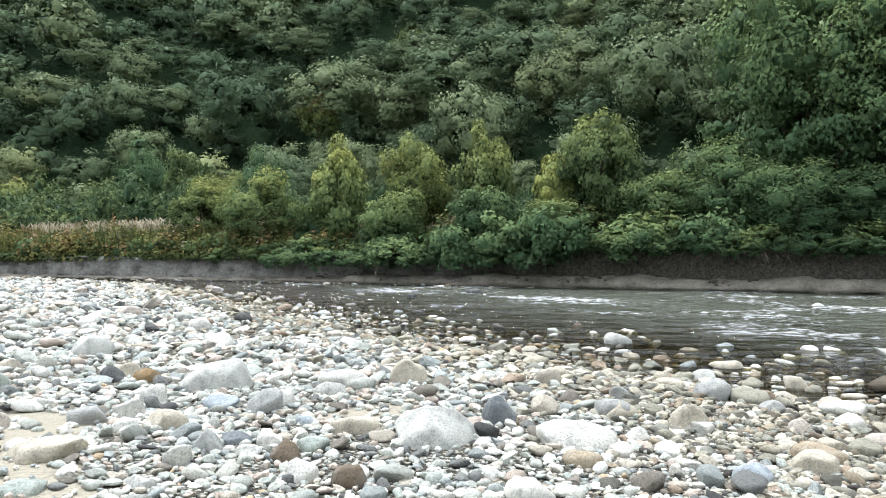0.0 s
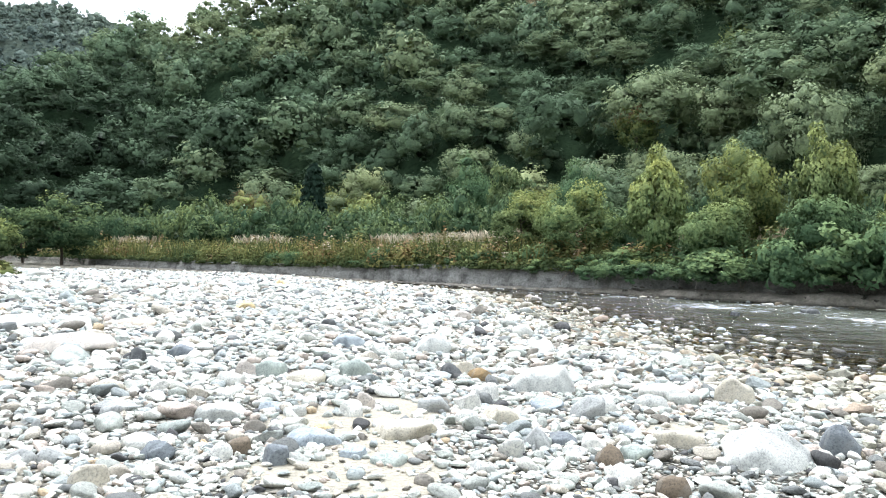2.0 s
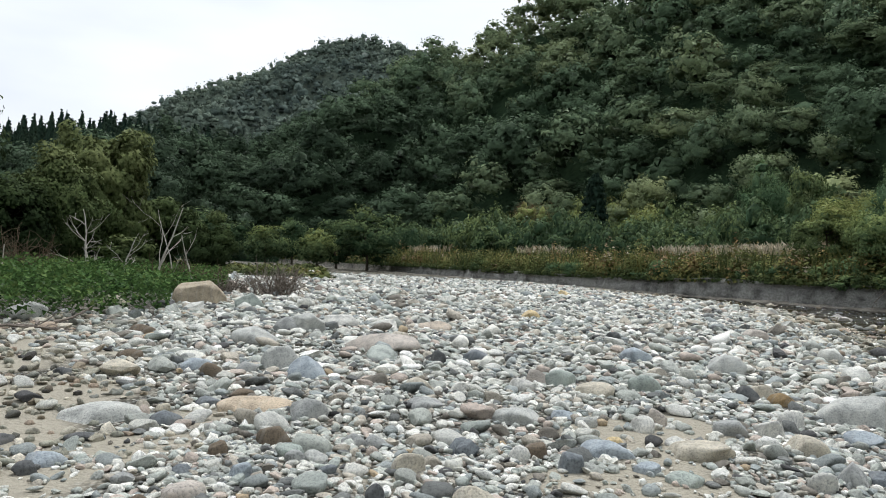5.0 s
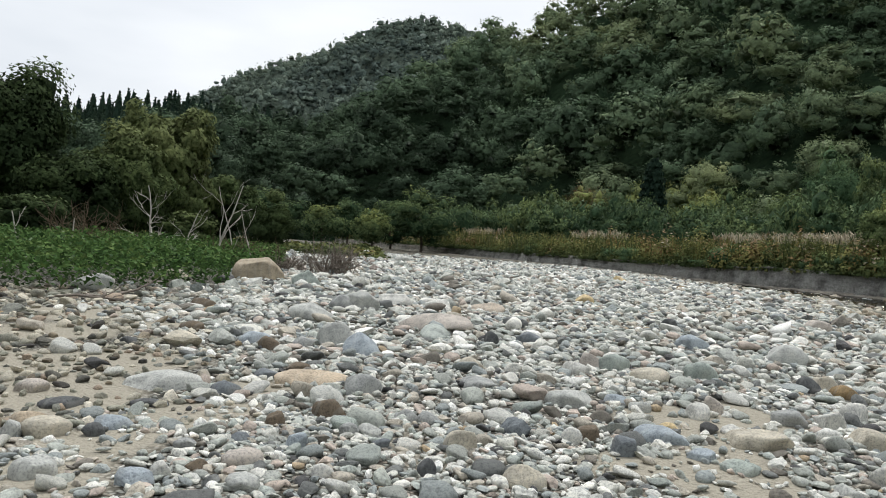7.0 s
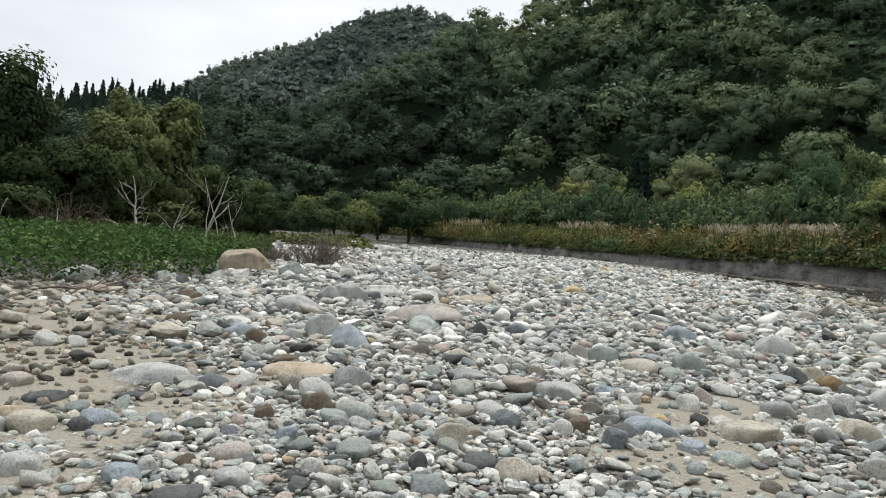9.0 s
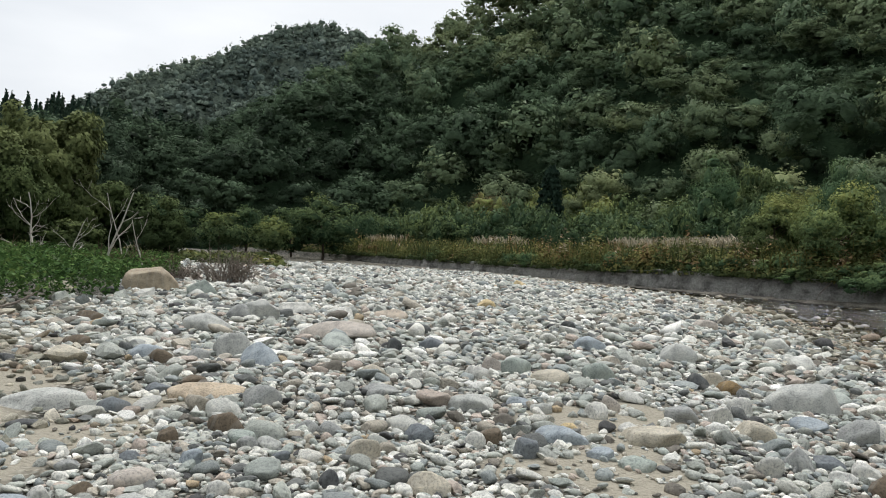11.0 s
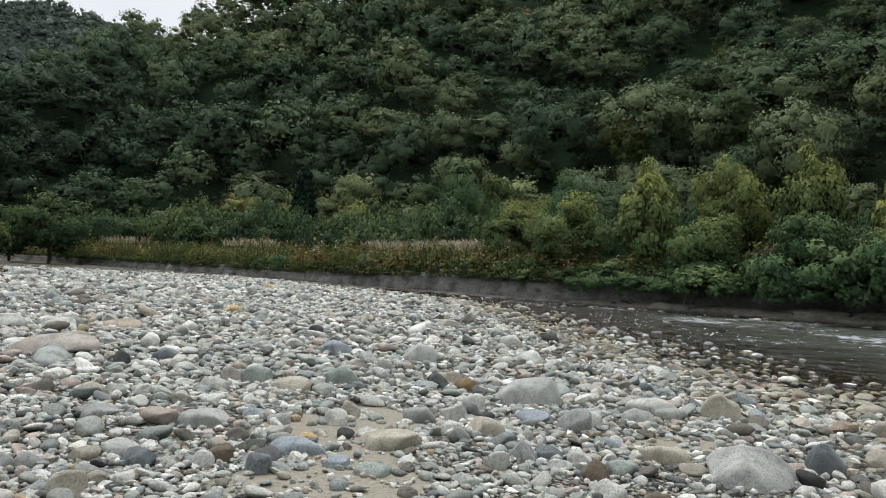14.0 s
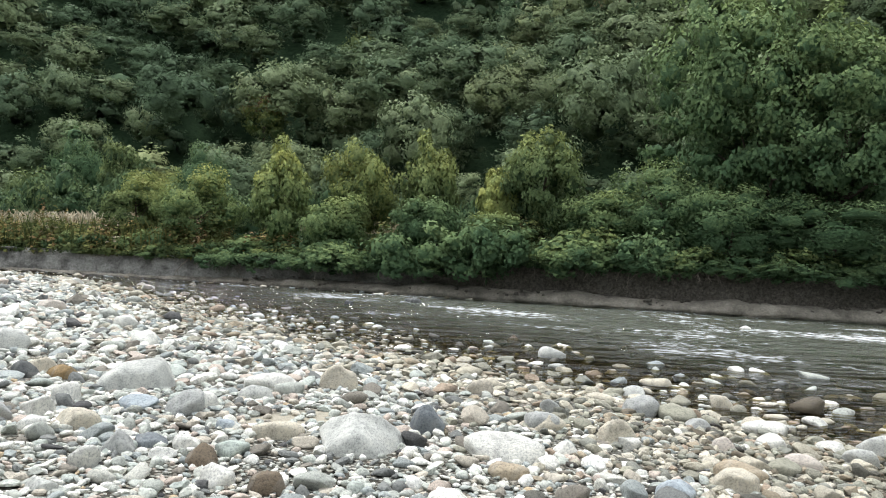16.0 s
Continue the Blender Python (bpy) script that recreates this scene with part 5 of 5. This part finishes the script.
boulder("blue", -9.21, 4.34, 0.48, 0.14, turn=62)
boulder("brown", -8.70, 4.30, 0.28, 0.17, turn=61)
boulder("grey", -12.76, 8.17, 0.60, 0.27, turn=56)
boulder("light", -11.42, 6.63, 0.84, 0.27, turn=58)
boulder("light", -12.65, 8.53, 0.82, 0.36, turn=54)
boulder("white", -13.65, 10.19, 0.84, 0.26, turn=52)
boulder("white", -13.17, 11.07, 0.66, 0.23, turn=49)
boulder("peach", -12.50, 12.00, 0.91, 0.23, turn=45)
boulder("blue", -4.62, 2.27, 0.17, 0.11, turn=59)
boulder("dark", -3.72, 2.71, 0.13, 0.11, turn=49)
boulder("beige", -4.05, 3.31, 0.26, 0.16, turn=46)
boulder("grey", -4.73, 2.80, 0.16, 0.10, turn=55)
boulder("white", -5.13, 3.15, 0.13, 0.11, turn=54)
boulder("slate", -4.16, 4.07, 0.20, 0.13, turn=42)
boulder("light", -2.70, 9.01, 1.03, 0.34, turn=15, note="in the middle of the bar")
boulder("blue", -3.42, 4.98, 0.47, 0.13, turn=32)
boulder("slate", -3.34, 4.34, 0.20, 0.14, turn=34)
boulder("beige", -2.91, 5.59, 0.58, 0.12, turn=25, note="sunk in the sand")
boulder("brown", -3.76, 4.47, 0.20, 0.12, turn=37)
boulder("blue", -2.94, 4.78, 0.22, 0.08, turn=29)
boulder("green", -2.63, 4.77, 0.29, 0.08, turn=26)
boulder("white", -1.92, 5.54, 0.22, 0.16, turn=17)
boulder("light", -5.19, 11.30, 0.63, 0.32, turn=24)
boulder("ochre", -3.64, 9.44, 0.37, 0.17, turn=20)
boulder("dark", -4.05, 9.40, 0.33, 0.20, turn=22)
boulder("green", -4.97, 8.35, 0.44, 0.24, turn=29)
boulder("white", -5.91, 7.04, 0.38, 0.16, turn=38)
boulder("pink", -6.18, 7.68, 0.30, 0.21, turn=37)
boulder("beige", -5.11, 7.41, 0.47, 0.16, turn=33)
boulder("light", -4.71, 5.38, 0.51, 0.14, turn=38)
boulder("yellow", -14.46, 18.21, 0.65, 0.28, turn=38)
boulder("yellow", -25.53, 35.80, 0.78, 0.41, turn=35)
boulder("dark", -9.07, 14.19, 0.41, 0.20, turn=32)
boulder("pink", -8.01, 19.52, 0.71, 0.28, turn=22)
boulder("white", -14.38, 37.41, 0.70, 0.38, turn=21)
boulder("white", -2.92, 7.11, 0.30, 0.17, turn=21)
boulder("white", -2.96, 7.82, 0.27, 0.19, turn=19)
boulder("grey", -3.15, 6.76, 0.33, 0.14, turn=23)
boulder("pink", -3.75, 6.43, 0.19, 0.16, turn=28)
boulder("light", -0.03, 6.48, 0.76, 0.30, turn=0, note="near the waterside")
boulder("slate", 0.55, 7.22, 0.34, 0.27, turn=-4)
boulder("white", 1.15, 6.46, 0.69, 0.23, turn=-10, note="near the waterside")
boulder("white", -1.16, 9.10, 0.63, 0.23, turn=7)
boulder("beige", 2.42, 7.33, 0.40, 0.27, turn=-18, note="near the waterside")
boulder("beige", 1.81, 7.77, 0.39, 0.17, turn=-13)
boulder("light", 4.08, 11.74, 0.43, 0.24, turn=-19, note="at the waterline")
boulder("beige", 5.03, 13.38, 0.59, 0.17, turn=-21, note="standing in the shallows")
boulder("light", 3.95, 16.95, 0.62, 0.29, turn=-13, note="standing in the shallows")
boulder("beige", 5.30, 11.30, 0.37, 0.21, turn=-25, note="standing in the shallows")
boulder("white", 7.75, 15.94, 0.35, 0.14, turn=-26, note="standing in the river")
boulder("blue", 2.30, 5.60, 0.30, 0.14, turn=-22)
boulder("brown", -0.64, 5.30, 0.25, 0.15, turn=7)
boulder("white", -0.99, 5.39, 0.25, 0.15, turn=10)
boulder("tan", 1.09, 5.85, 0.32, 0.11, turn=-11)
boulder("beige", 4.96, 9.54, 0.43, 0.17, turn=-27, note="at the waterline")
boulder("beige", 2.97, 6.04, 0.37, 0.17, turn=-26)
boulder("light", 3.67, 15.26, 0.36, 0.12, turn=-14, note="standing in the shallows")
boulder("white", -45.50, 35.89, 1.26, 0.54, turn=51)
boulder("white", -59.34, 43.01, 2.00, 0.51, turn=54, note="at the far end of the bar")
boulder("white", 15.39, 30.97, 0.47, 0.18, turn=-26, note="standing in the river")
boulder("dark", 1.75, 39.74, 0.87, 0.28, turn=-2, note="breaking the surface of the river")
boulder("dark", -1.40, 35.33, 0.41, 0.20, turn=2, note="breaking the surface of the river")
boulder("beige", -5.80, 0.97, 0.33, 0.13, turn=81)
boulder("orange", -6.24, 0.96, 0.24, 0.09, turn=81)
boulder("blue", -5.84, 1.44, 0.29, 0.10, turn=76)
boulder("blue", -4.40, 1.08, 0.22, 0.09, turn=76)
boulder("white", -4.42, 1.25, 0.15, 0.11, turn=74)
boulder("pink", -4.42, 1.76, 0.27, 0.11, turn=68)
boulder("light", -4.00, 1.55, 0.20, 0.09, turn=69)
boulder("brown", -5.30, 2.49, 0.16, 0.11, turn=65)
boulder("slate", -4.98, 2.02, 0.18, 0.06, turn=68)
boulder("dark", -6.54, 1.97, 0.32, 0.06, turn=73)
boulder("dark", -6.74, 1.32, 0.37, 0.07, turn=79)
boulder("slate", -6.67, 2.72, 0.32, 0.12, turn=68)
boulder("slate", -7.05, 3.37, 0.27, 0.10, turn=64)
boulder("brown", -7.20, 3.83, 0.28, 0.10, turn=62)
boulder("grey", -8.77, 4.85, 0.31, 0.13, turn=61)
boulder("white", -4.01, 2.10, 0.15, 0.08, turn=62)
boulder("grey", -4.95, 3.53, 0.21, 0.10, turn=54)
boulder("grey", -4.80, 3.66, 0.23, 0.10, turn=53)
boulder("green", -4.89, 2.86, 0.22, 0.11, turn=60)
boulder("light", -4.68, 2.95, 0.19, 0.09, turn=58)
boulder("slate", -4.39, 2.84, 0.14, 0.06, turn=57)
boulder("beige", -3.27, 3.16, 0.29, 0.13, turn=46)
boulder("green", -5.97, 7.85, 0.48, 0.22, turn=37)
boulder("blue", -4.47, 5.84, 0.25, 0.09, turn=37)
boulder("light", -4.15, 5.77, 0.22, 0.10, turn=36)
boulder("white", -3.69, 6.02, 0.24, 0.15, turn=32)
boulder("white", -3.21, 5.80, 0.23, 0.08, turn=29)
boulder("yellow", -3.59, 5.41, 0.20, 0.06, turn=34)
boulder("white", -3.79, 4.28, 0.18, 0.12, turn=42)
boulder("slate", -8.24, 8.80, 0.50, 0.18, turn=43)
boulder("grey", -5.63, 5.06, 0.44, 0.10, turn=48)
boulder("beige", -6.62, 5.89, 0.34, 0.14, turn=48)
boulder("blue", -6.70, 11.11, 0.58, 0.23, turn=31)
boulder("beige", -4.03, 9.62, 0.47, 0.21, turn=23)
boulder("grey", -18.25, 27.88, 0.65, 0.31, turn=33)
boulder("dark", -9.45, 20.47, 0.50, 0.21, turn=25)
boulder("slate", -4.24, 4.05, 0.18, 0.13, turn=46)
boulder("pink", -7.35, 1.24, 0.29, 0.11, turn=80)
boulder("light", -5.85, 0.75, 0.18, 0.12, turn=83)
boulder("dark", -5.65, 1.24, 0.17, 0.09, turn=78)
boulder("brown", -4.50, 1.49, 0.16, 0.06, turn=72)
boulder("light", -4.86, 0.66, 0.26, 0.11, turn=82)
boulder("grey", -5.02, 1.64, 0.16, 0.06, turn=72)
boulder("light", -9.75, 4.53, 0.24, 0.12, turn=65)
boulder("brown", -10.21, 3.91, 0.36, 0.13, turn=69)
boulder("dark", -9.38, 2.77, 0.22, 0.09, turn=74)
boulder("brown", -13.76, 5.66, 0.55, 0.18, turn=68)
boulder("blue", -2.24, 7.75, 0.37, 0.13, turn=16)
boulder("grey", -1.75, 7.51, 0.37, 0.24, turn=13)
boulder("white", -1.64, 7.86, 0.26, 0.16, turn=12)
boulder("light", -1.21, 8.40, 0.40, 0.17, turn=8)
boulder("grey", -1.85, 5.99, 0.29, 0.17, turn=17)
boulder("white", -1.41, 6.26, 0.22, 0.11, turn=13)
boulder("beige", -0.42, 9.90, 0.50, 0.31, turn=2)
boulder("brown", -1.19, 5.81, 0.24, 0.16, turn=12)
boulder("blue", -1.22, 6.92, 0.22, 0.09, turn=10)
boulder("beige", -2.42, 6.69, 0.38, 0.17, turn=20)
boulder("slate", -1.67, 6.24, 0.25, 0.09, turn=15)
boulder("light", -1.96, 4.97, 0.19, 0.09, turn=22)
boulder("beige", -0.77, 6.78, 0.46, 0.14, turn=6)
boulder("green", -1.03, 6.11, 0.28, 0.12, turn=10)
boulder("grey", 1.78, 7.81, 0.42, 0.18, turn=-13)
boulder("beige", 3.11, 10.34, 0.42, 0.12, turn=-17)
boulder("grey", 3.34, 9.37, 0.49, 0.24, turn=-20)
boulder("grey", 2.07, 8.80, 0.24, 0.15, turn=-13)
boulder("white", 1.75, 6.73, 0.26, 0.13, turn=-15)
boulder("white", 2.49, 7.23, 0.23, 0.11, turn=-19)
boulder("grey", 3.78, 8.69, 0.32, 0.13, turn=-23)
boulder("tan", 3.18, 6.37, 0.45, 0.17, turn=-27)
boulder("beige", 2.49, 11.56, 0.28, 0.13, turn=-12)
boulder("beige", 1.76, 11.19, 0.30, 0.14, turn=-9)
boulder("pink", 3.61, 7.58, 0.27, 0.13, turn=-25)
boulder("white", 4.31, 8.00, 0.31, 0.15, turn=-28)
boulder("white", 4.83, 9.14, 0.58, 0.18, turn=-28)
boulder("light", 5.06, 7.59, 0.35, 0.18, turn=-34)
boulder("light", 5.91, 8.57, 0.47, 0.25, turn=-35)
boulder("white", 6.10, 10.16, 0.34, 0.14, turn=-31)
boulder("white", 5.18, 9.95, 0.30, 0.11, turn=-27)
boulder("beige", 5.79, 10.64, 0.36, 0.08, turn=-29)
boulder("white", 5.19, 8.33, 0.32, 0.12, turn=-32)
boulder("pink", 4.10, 7.01, 0.36, 0.14, turn=-30)



def sandy(x, y):
    return any((x - a) ** 2 + (y - b) ** 2 < (r * (1 + 0.3 * math.sin(3 * x + 2 * y))) ** 2 for a, b, r in SAND)


def on_bar(xs, ys, deepest):
    """Where stones lie: not in the weeds, under the far bank or in deep water."""
    shore = shore_distance(xs, ys) + 0.4 * wob(xs, ys, 1.3)
    back = xs * BANK_N[0] + ys * BANK_N[1] - BANK_S
    weeds = (9.5 + np.where(xs < -20.5, 0.95, 0.36) * (-20.5 - xs) - ys > 0.3) & (-16.5 - 0.2 * (ys - 3) - xs > 0.3) & (np.degrees(np.arctan2(-xs, ys)) > np.where(np.hypot(xs, ys) > 25, 60.8, 65.3))
    wet = (shore > 0) | (rng.uniform(0, 1, len(xs)) < np.exp(np.minimum(shore, 0) / (0.25 * deepest)) * 0.55)
    return (back < -1.5) & ~weeds & wet & (shore > -deepest)


def scatter(count, near, far, r_min, r_max, power, slack, deepest, upto=1e6):
    """Free places for stones between two distances on the bar and in the shallows: x, y, radius."""
    bs = np.radians(rng.uniform(-40, 86, count))
    ds = np.sqrt(rng.uniform(near ** 2, far ** 2, count))
    rs = r_min * (1 - rng.uniform(0, 1, count) * (1 - (r_min / r_max) ** power)) ** (-1 / power)
    xs, ys = -np.sin(bs) * ds, np.cos(bs) * ds
    ok = on_bar(xs, ys, deepest) & (shore_distance(xs, ys) < upto)
    dice = rng.uniform(0, 1, count)
    return [(x, y, r) for x, y, r, q in zip(xs[ok], ys[ok], rs[ok], dice[ok]) if (q < 0.2 or not sandy(x, y)) and free(x, y, r, slack)]


def paving(near, far, gap, r_min, r_max, deepest, loss=0.2, behind=False):
    """Small stones that lie side by side, filling what the larger ones leave free."""
    n = int(far / gap) + 1
    gx, gy = np.meshgrid(np.arange(-n, n), np.arange(-n, n))
    gx, gy = (gx + 0.5 * (gy % 2)).ravel() * gap, gy.ravel() * gap * 0.9
    gx, gy = gx + rng.uniform(-0.42, 0.42, len(gx)) * gap, gy + rng.uniform(-0.42, 0.42, len(gy)) * gap
    d, b = np.hypot(gx, gy), np.degrees(np.arctan2(-gx, gy))
    ok = (d > near) & (d < far) & (((b > -40) & (b < 86)) != behind) & (rng.uniform(0, 1, len(d)) > loss)
    gx, gy = gx[ok], gy[ok]
    ok = on_bar(gx, gy, deepest)
    gx, gy = gx[ok], gy[ok]
    rs, dice = rng.uniform(r_min, r_max, len(gx)), rng.uniform(0, 1, len(gx))
    out = []
    for x, y, r, q in zip(gx, gy, rs, dice):
        i, j = int(x // 0.5), int(y // 0.5)
        if q > 0.25 and sandy(x, y):
            continue
        if any((px - x) ** 2 + (py - y) ** 2 < (0.85 * pr) ** 2 for a in (i - 1, i, i + 1) for c in (j - 1, j, j + 1) for px, py, pr in TAKEN.get((a, c), ())):
            continue
        out.append((x, y, r))
    return out


LOW = [stone_shape(rng, BALL1, 0.5, 1, 0.16) for _ in range(14)]
MID = [stone_shape(rng, BALL2, 0.42, int(rng.integers(4, 10)), 0.11, (0.42, 0.8)) for _ in range(48)]


def stone_field(name, spots, shapes, label, sink=0.25, mat=None):
    chunks = []
    arr = np.array(spots)
    zs = ground_z(arr[:, 0], arr[:, 1])
    for (x, y, r), z in zip(spots, zs):
        v, f = shapes[rng.integers(len(shapes))]
        e = Euler((rng.normal(0, 0.22), rng.normal(0, 0.22), rng.uniform(0, 6.283))).to_matrix()
        s = np.array((1.0, rng.uniform(0.75, 1.1), rng.uniform(0.7, 1.35))) * r
        chunks.append(((v * s) @ np.array(e).T + (x, y, z + r * (0.45 - sink * rng.uniform(0.3, 1.6))), f))
    soft = np.concatenate([np.full(len(f), rng.uniform() < 0.55) for _, f in chunks])
    return tagged(new(name, mesh_np(name, *join(chunks), mat or M_STONES, soft)), label, "stones", kind="stuff")


# rubble washed against the foot of the far bank
r_u, r_s = rng.uniform(-16, 75, 520), rng.uniform(-2.6, -0.7, 520)
r_ok = rng.uniform(0, 1, 520) < np.interp(r_u, (-16, 8, 20, 75), (0.06, 0.15, 0.9, 1.0))
r_xy = (r_u[:, None] * BANK_U + (BANK_S + r_s)[:, None] * BANK_N)[r_ok]
r_m = []
for x, y in r_xy:
    v, f = MID[rng.integers(len(MID))]
    r = 0.06 * (1 - rng.uniform(0, 0.97)) ** -0.45
    r_m.append((v * r + (x, y, WATER + rng.uniform(-0.04, 0.06)), f))
tagged(new("bank_rubble", mesh_np("bank_rubble", *join(r_m[::2]), M_STONES, True)), "pale stones washed against the foot of the silt bank", "stones", kind="stuff")
tagged(new("wet_rubble", mesh_np("wet_rubble", *join(r_m[1::2]), M_WET, True)), "wet dark stones at the foot of the silt bank", "stones", kind="stuff")

# clods of dark soil fallen from the undercut bank on to the ledge
c_m = []
for u in rng.uniform(-34, 26, 190):
    v, f = MID[rng.integers(len(MID))]
    r = 0.07 * (1 - rng.uniform(0, 0.95)) ** -0.42
    q = u * BANK_U + (BANK_S - rng.uniform(0.1, 0.95)) * BANK_N
    c_m.append((v * (r, r, 1.3 * r) + (q[0], q[1], rng.uniform(-0.15, 0.4)), f))
c_v, c_f = join(c_m)
tagged(new("bank_clods", mesh_np("bank_clods", c_v, c_f, M_BANK, True, np.ones(len(c_v)))), "clods of dark soil on the ledge under the bank", "soil", kind="stuff")

# cobbles nearest the walker, each one a stone of its own
near_spots = scatter(7500, 3.3, 9.5, 0.05, 0.19, 1.9, 0.86, 1.5)
near_spots.sort(key=lambda q: -q[2])
cobble_shapes = [stone_shape(rng, BALL3, 0.5, int(rng.integers(4, 10)), 0.08, (0.45, 0.8)) for _ in range(20)]
cobble_meshes = [mesh_np("cobble", *q, M_COBBLE, True) for q in cobble_shapes]
silted_meshes = [mesh_np("cobble", *q, M_SILTED, True) for q in cobble_shapes]
for x, y, r in near_spots[:300]:
    ob = new("cobble", (silted_meshes if float(shore_distance(x, y)) < (3.2 if x > 0 else 2.0) else cobble_meshes)[rng.integers(20)])
    ob.matrix_basis = Matrix.LocRotScale((x, y, float(ground_z(x, y)) + r * 0.28), Euler((rng.normal(0, 0.2), rng.normal(0, 0.2), rng.uniform(0, 6.28))),
                                         (r, r * rng.uniform(0.8, 1.1), r * rng.uniform(0.8, 1.25)))
    tagged(ob, "rounded water-worn cobble bedded in the gravel bar", "stone", "cobbles on the gravel bar")
def damp(spots):
    """Parts spots into dry stones, those that the river wets and those caked with mud."""
    a = np.array(spots)
    wet = shore_distance(a[:, 0], a[:, 1]) + 0.35 * wob(a[:, 0], a[:, 1], 1.7) + rng.normal(0, 0.35, len(a)) + 3.0 * (a[:, 2] > 0.09) < 0.6
    side = np.degrees(np.arctan2(-a[:, 0], a[:, 1])) + 4 * wob(a[:, 0], a[:, 1], 0.9) + rng.normal(0, 3, len(a))
    mud = ~wet & (((side > 72) & (np.hypot(a[:, 0], a[:, 1]) > 6)) | (shore_distance(a[:, 0], a[:, 1]) + rng.normal(0, 1.1, len(a)) < np.interp(side, (-14, 6), (3.6, 2.0))))
    return [[q for q, w in zip(spots, kind) if w] for kind in (~wet & ~mud, wet, mud)]


dry, wet, muddy = damp(near_spots[300:] + scatter(10000, 9.0, 17.0, 0.07, 0.27, 1.7, 0.86, 6.0) + scatter(5000, 6.0, 20.0, 0.08, 0.2, 1.9, 0.9, 9.0, 0.3)
                       + paving(3.3, 6.0, 0.095, 0.03, 0.065, 2.0))
stone_field("river_stones", dry, MID, "countless grey, white and brown river stones")
stone_field("wet_river_stones", wet, MID, "wet brown stones at the edge of the river", mat=M_WET)
stone_field("muddy_river_stones", muddy, MID, "silt-stained stones beside the weeds and the waterline", mat=M_MUD)
dry, wet, muddy = damp(paving(0.0, 11.0, 0.4, 0.11, 0.2, 2.0, behind=True) + paving(0.5, 3.3, 0.16, 0.05, 0.10, 2.0) + paving(6.0, 10.0, 0.11, 0.035, 0.07, 3.0)
                       + scatter(9500, 17.0, 34.0, 0.09, 0.34, 1.8, 0.86, 9.0) + paving(10.0, 17.0, 0.16, 0.05, 0.09, 4.0) + paving(17.0, 34.0, 0.26, 0.085, 0.14, 5.0)
                       + scatter(5000, 34.0, 85.0, 0.14, 0.42, 2.3, 0.88, 14.0) + paving(34.0, 85.0, 0.55, 0.16, 0.28, 6.0))
stone_field("small_river_stones", dry, LOW, "small river stones filling the gaps between larger ones")
stone_field("fine_gravel", paving(3.2, 6.6, 0.075, 0.018, 0.038, 1.0, 0.15), LOW, "fine grey gravel between the cobbles", 0.1)
stone_field("small_wet_stones", wet, LOW, "small wet brown stones along the waterline", mat=M_WET)
stone_field("small_muddy_stones", muddy, LOW, "small silt-stained stones beside the weeds and the waterline", mat=M_MUD)

# stones that stand out of the shallows, each on the river bed
own = np.random.default_rng(61)
s_m, s_w = [], []
while len(s_m) + len(s_w) < 360:
    a, d = radians(own.uniform(-40, 24)), math.sqrt(own.uniform(36, 900))
    x, y = -math.sin(a) * d, math.cos(a) * d
    off = -float(shore_distance(x, y))
    if not 0.0 < off < 6.5 or own.uniform() > math.exp(-off / 1.7):
        continue
    bed = float(ground_z(x, y))
    r = max(0.0, WATER - bed) / 0.85 + 0.018 * (1 - own.uniform(0, 0.97)) ** -0.62
    if not free(x, y, r, 0.8):
        continue
    v, f = MID[own.integers(len(MID))]
    turn = np.array(Euler((own.normal(0, 0.2), own.normal(0, 0.2), own.uniform(0, 6.283))).to_matrix())
    (s_m if own.uniform() < 0.7 else s_w).append(((v * (r, r * own.uniform(0.7, 1.0), r)) @ turn.T + (x, y, bed + 0.42 * r), f))
tagged(new("shallow_stones", mesh_np("shallow_stones", *join(s_m), M_STONES, True)), "pale stones standing out of the shallow water", "stones", kind="stuff")
tagged(new("dark_shallow_stones", mesh_np("dark_shallow_stones", *join(s_w), M_WET, True)), "wet brown stones standing out of the shallow water", "stones", kind="stuff")
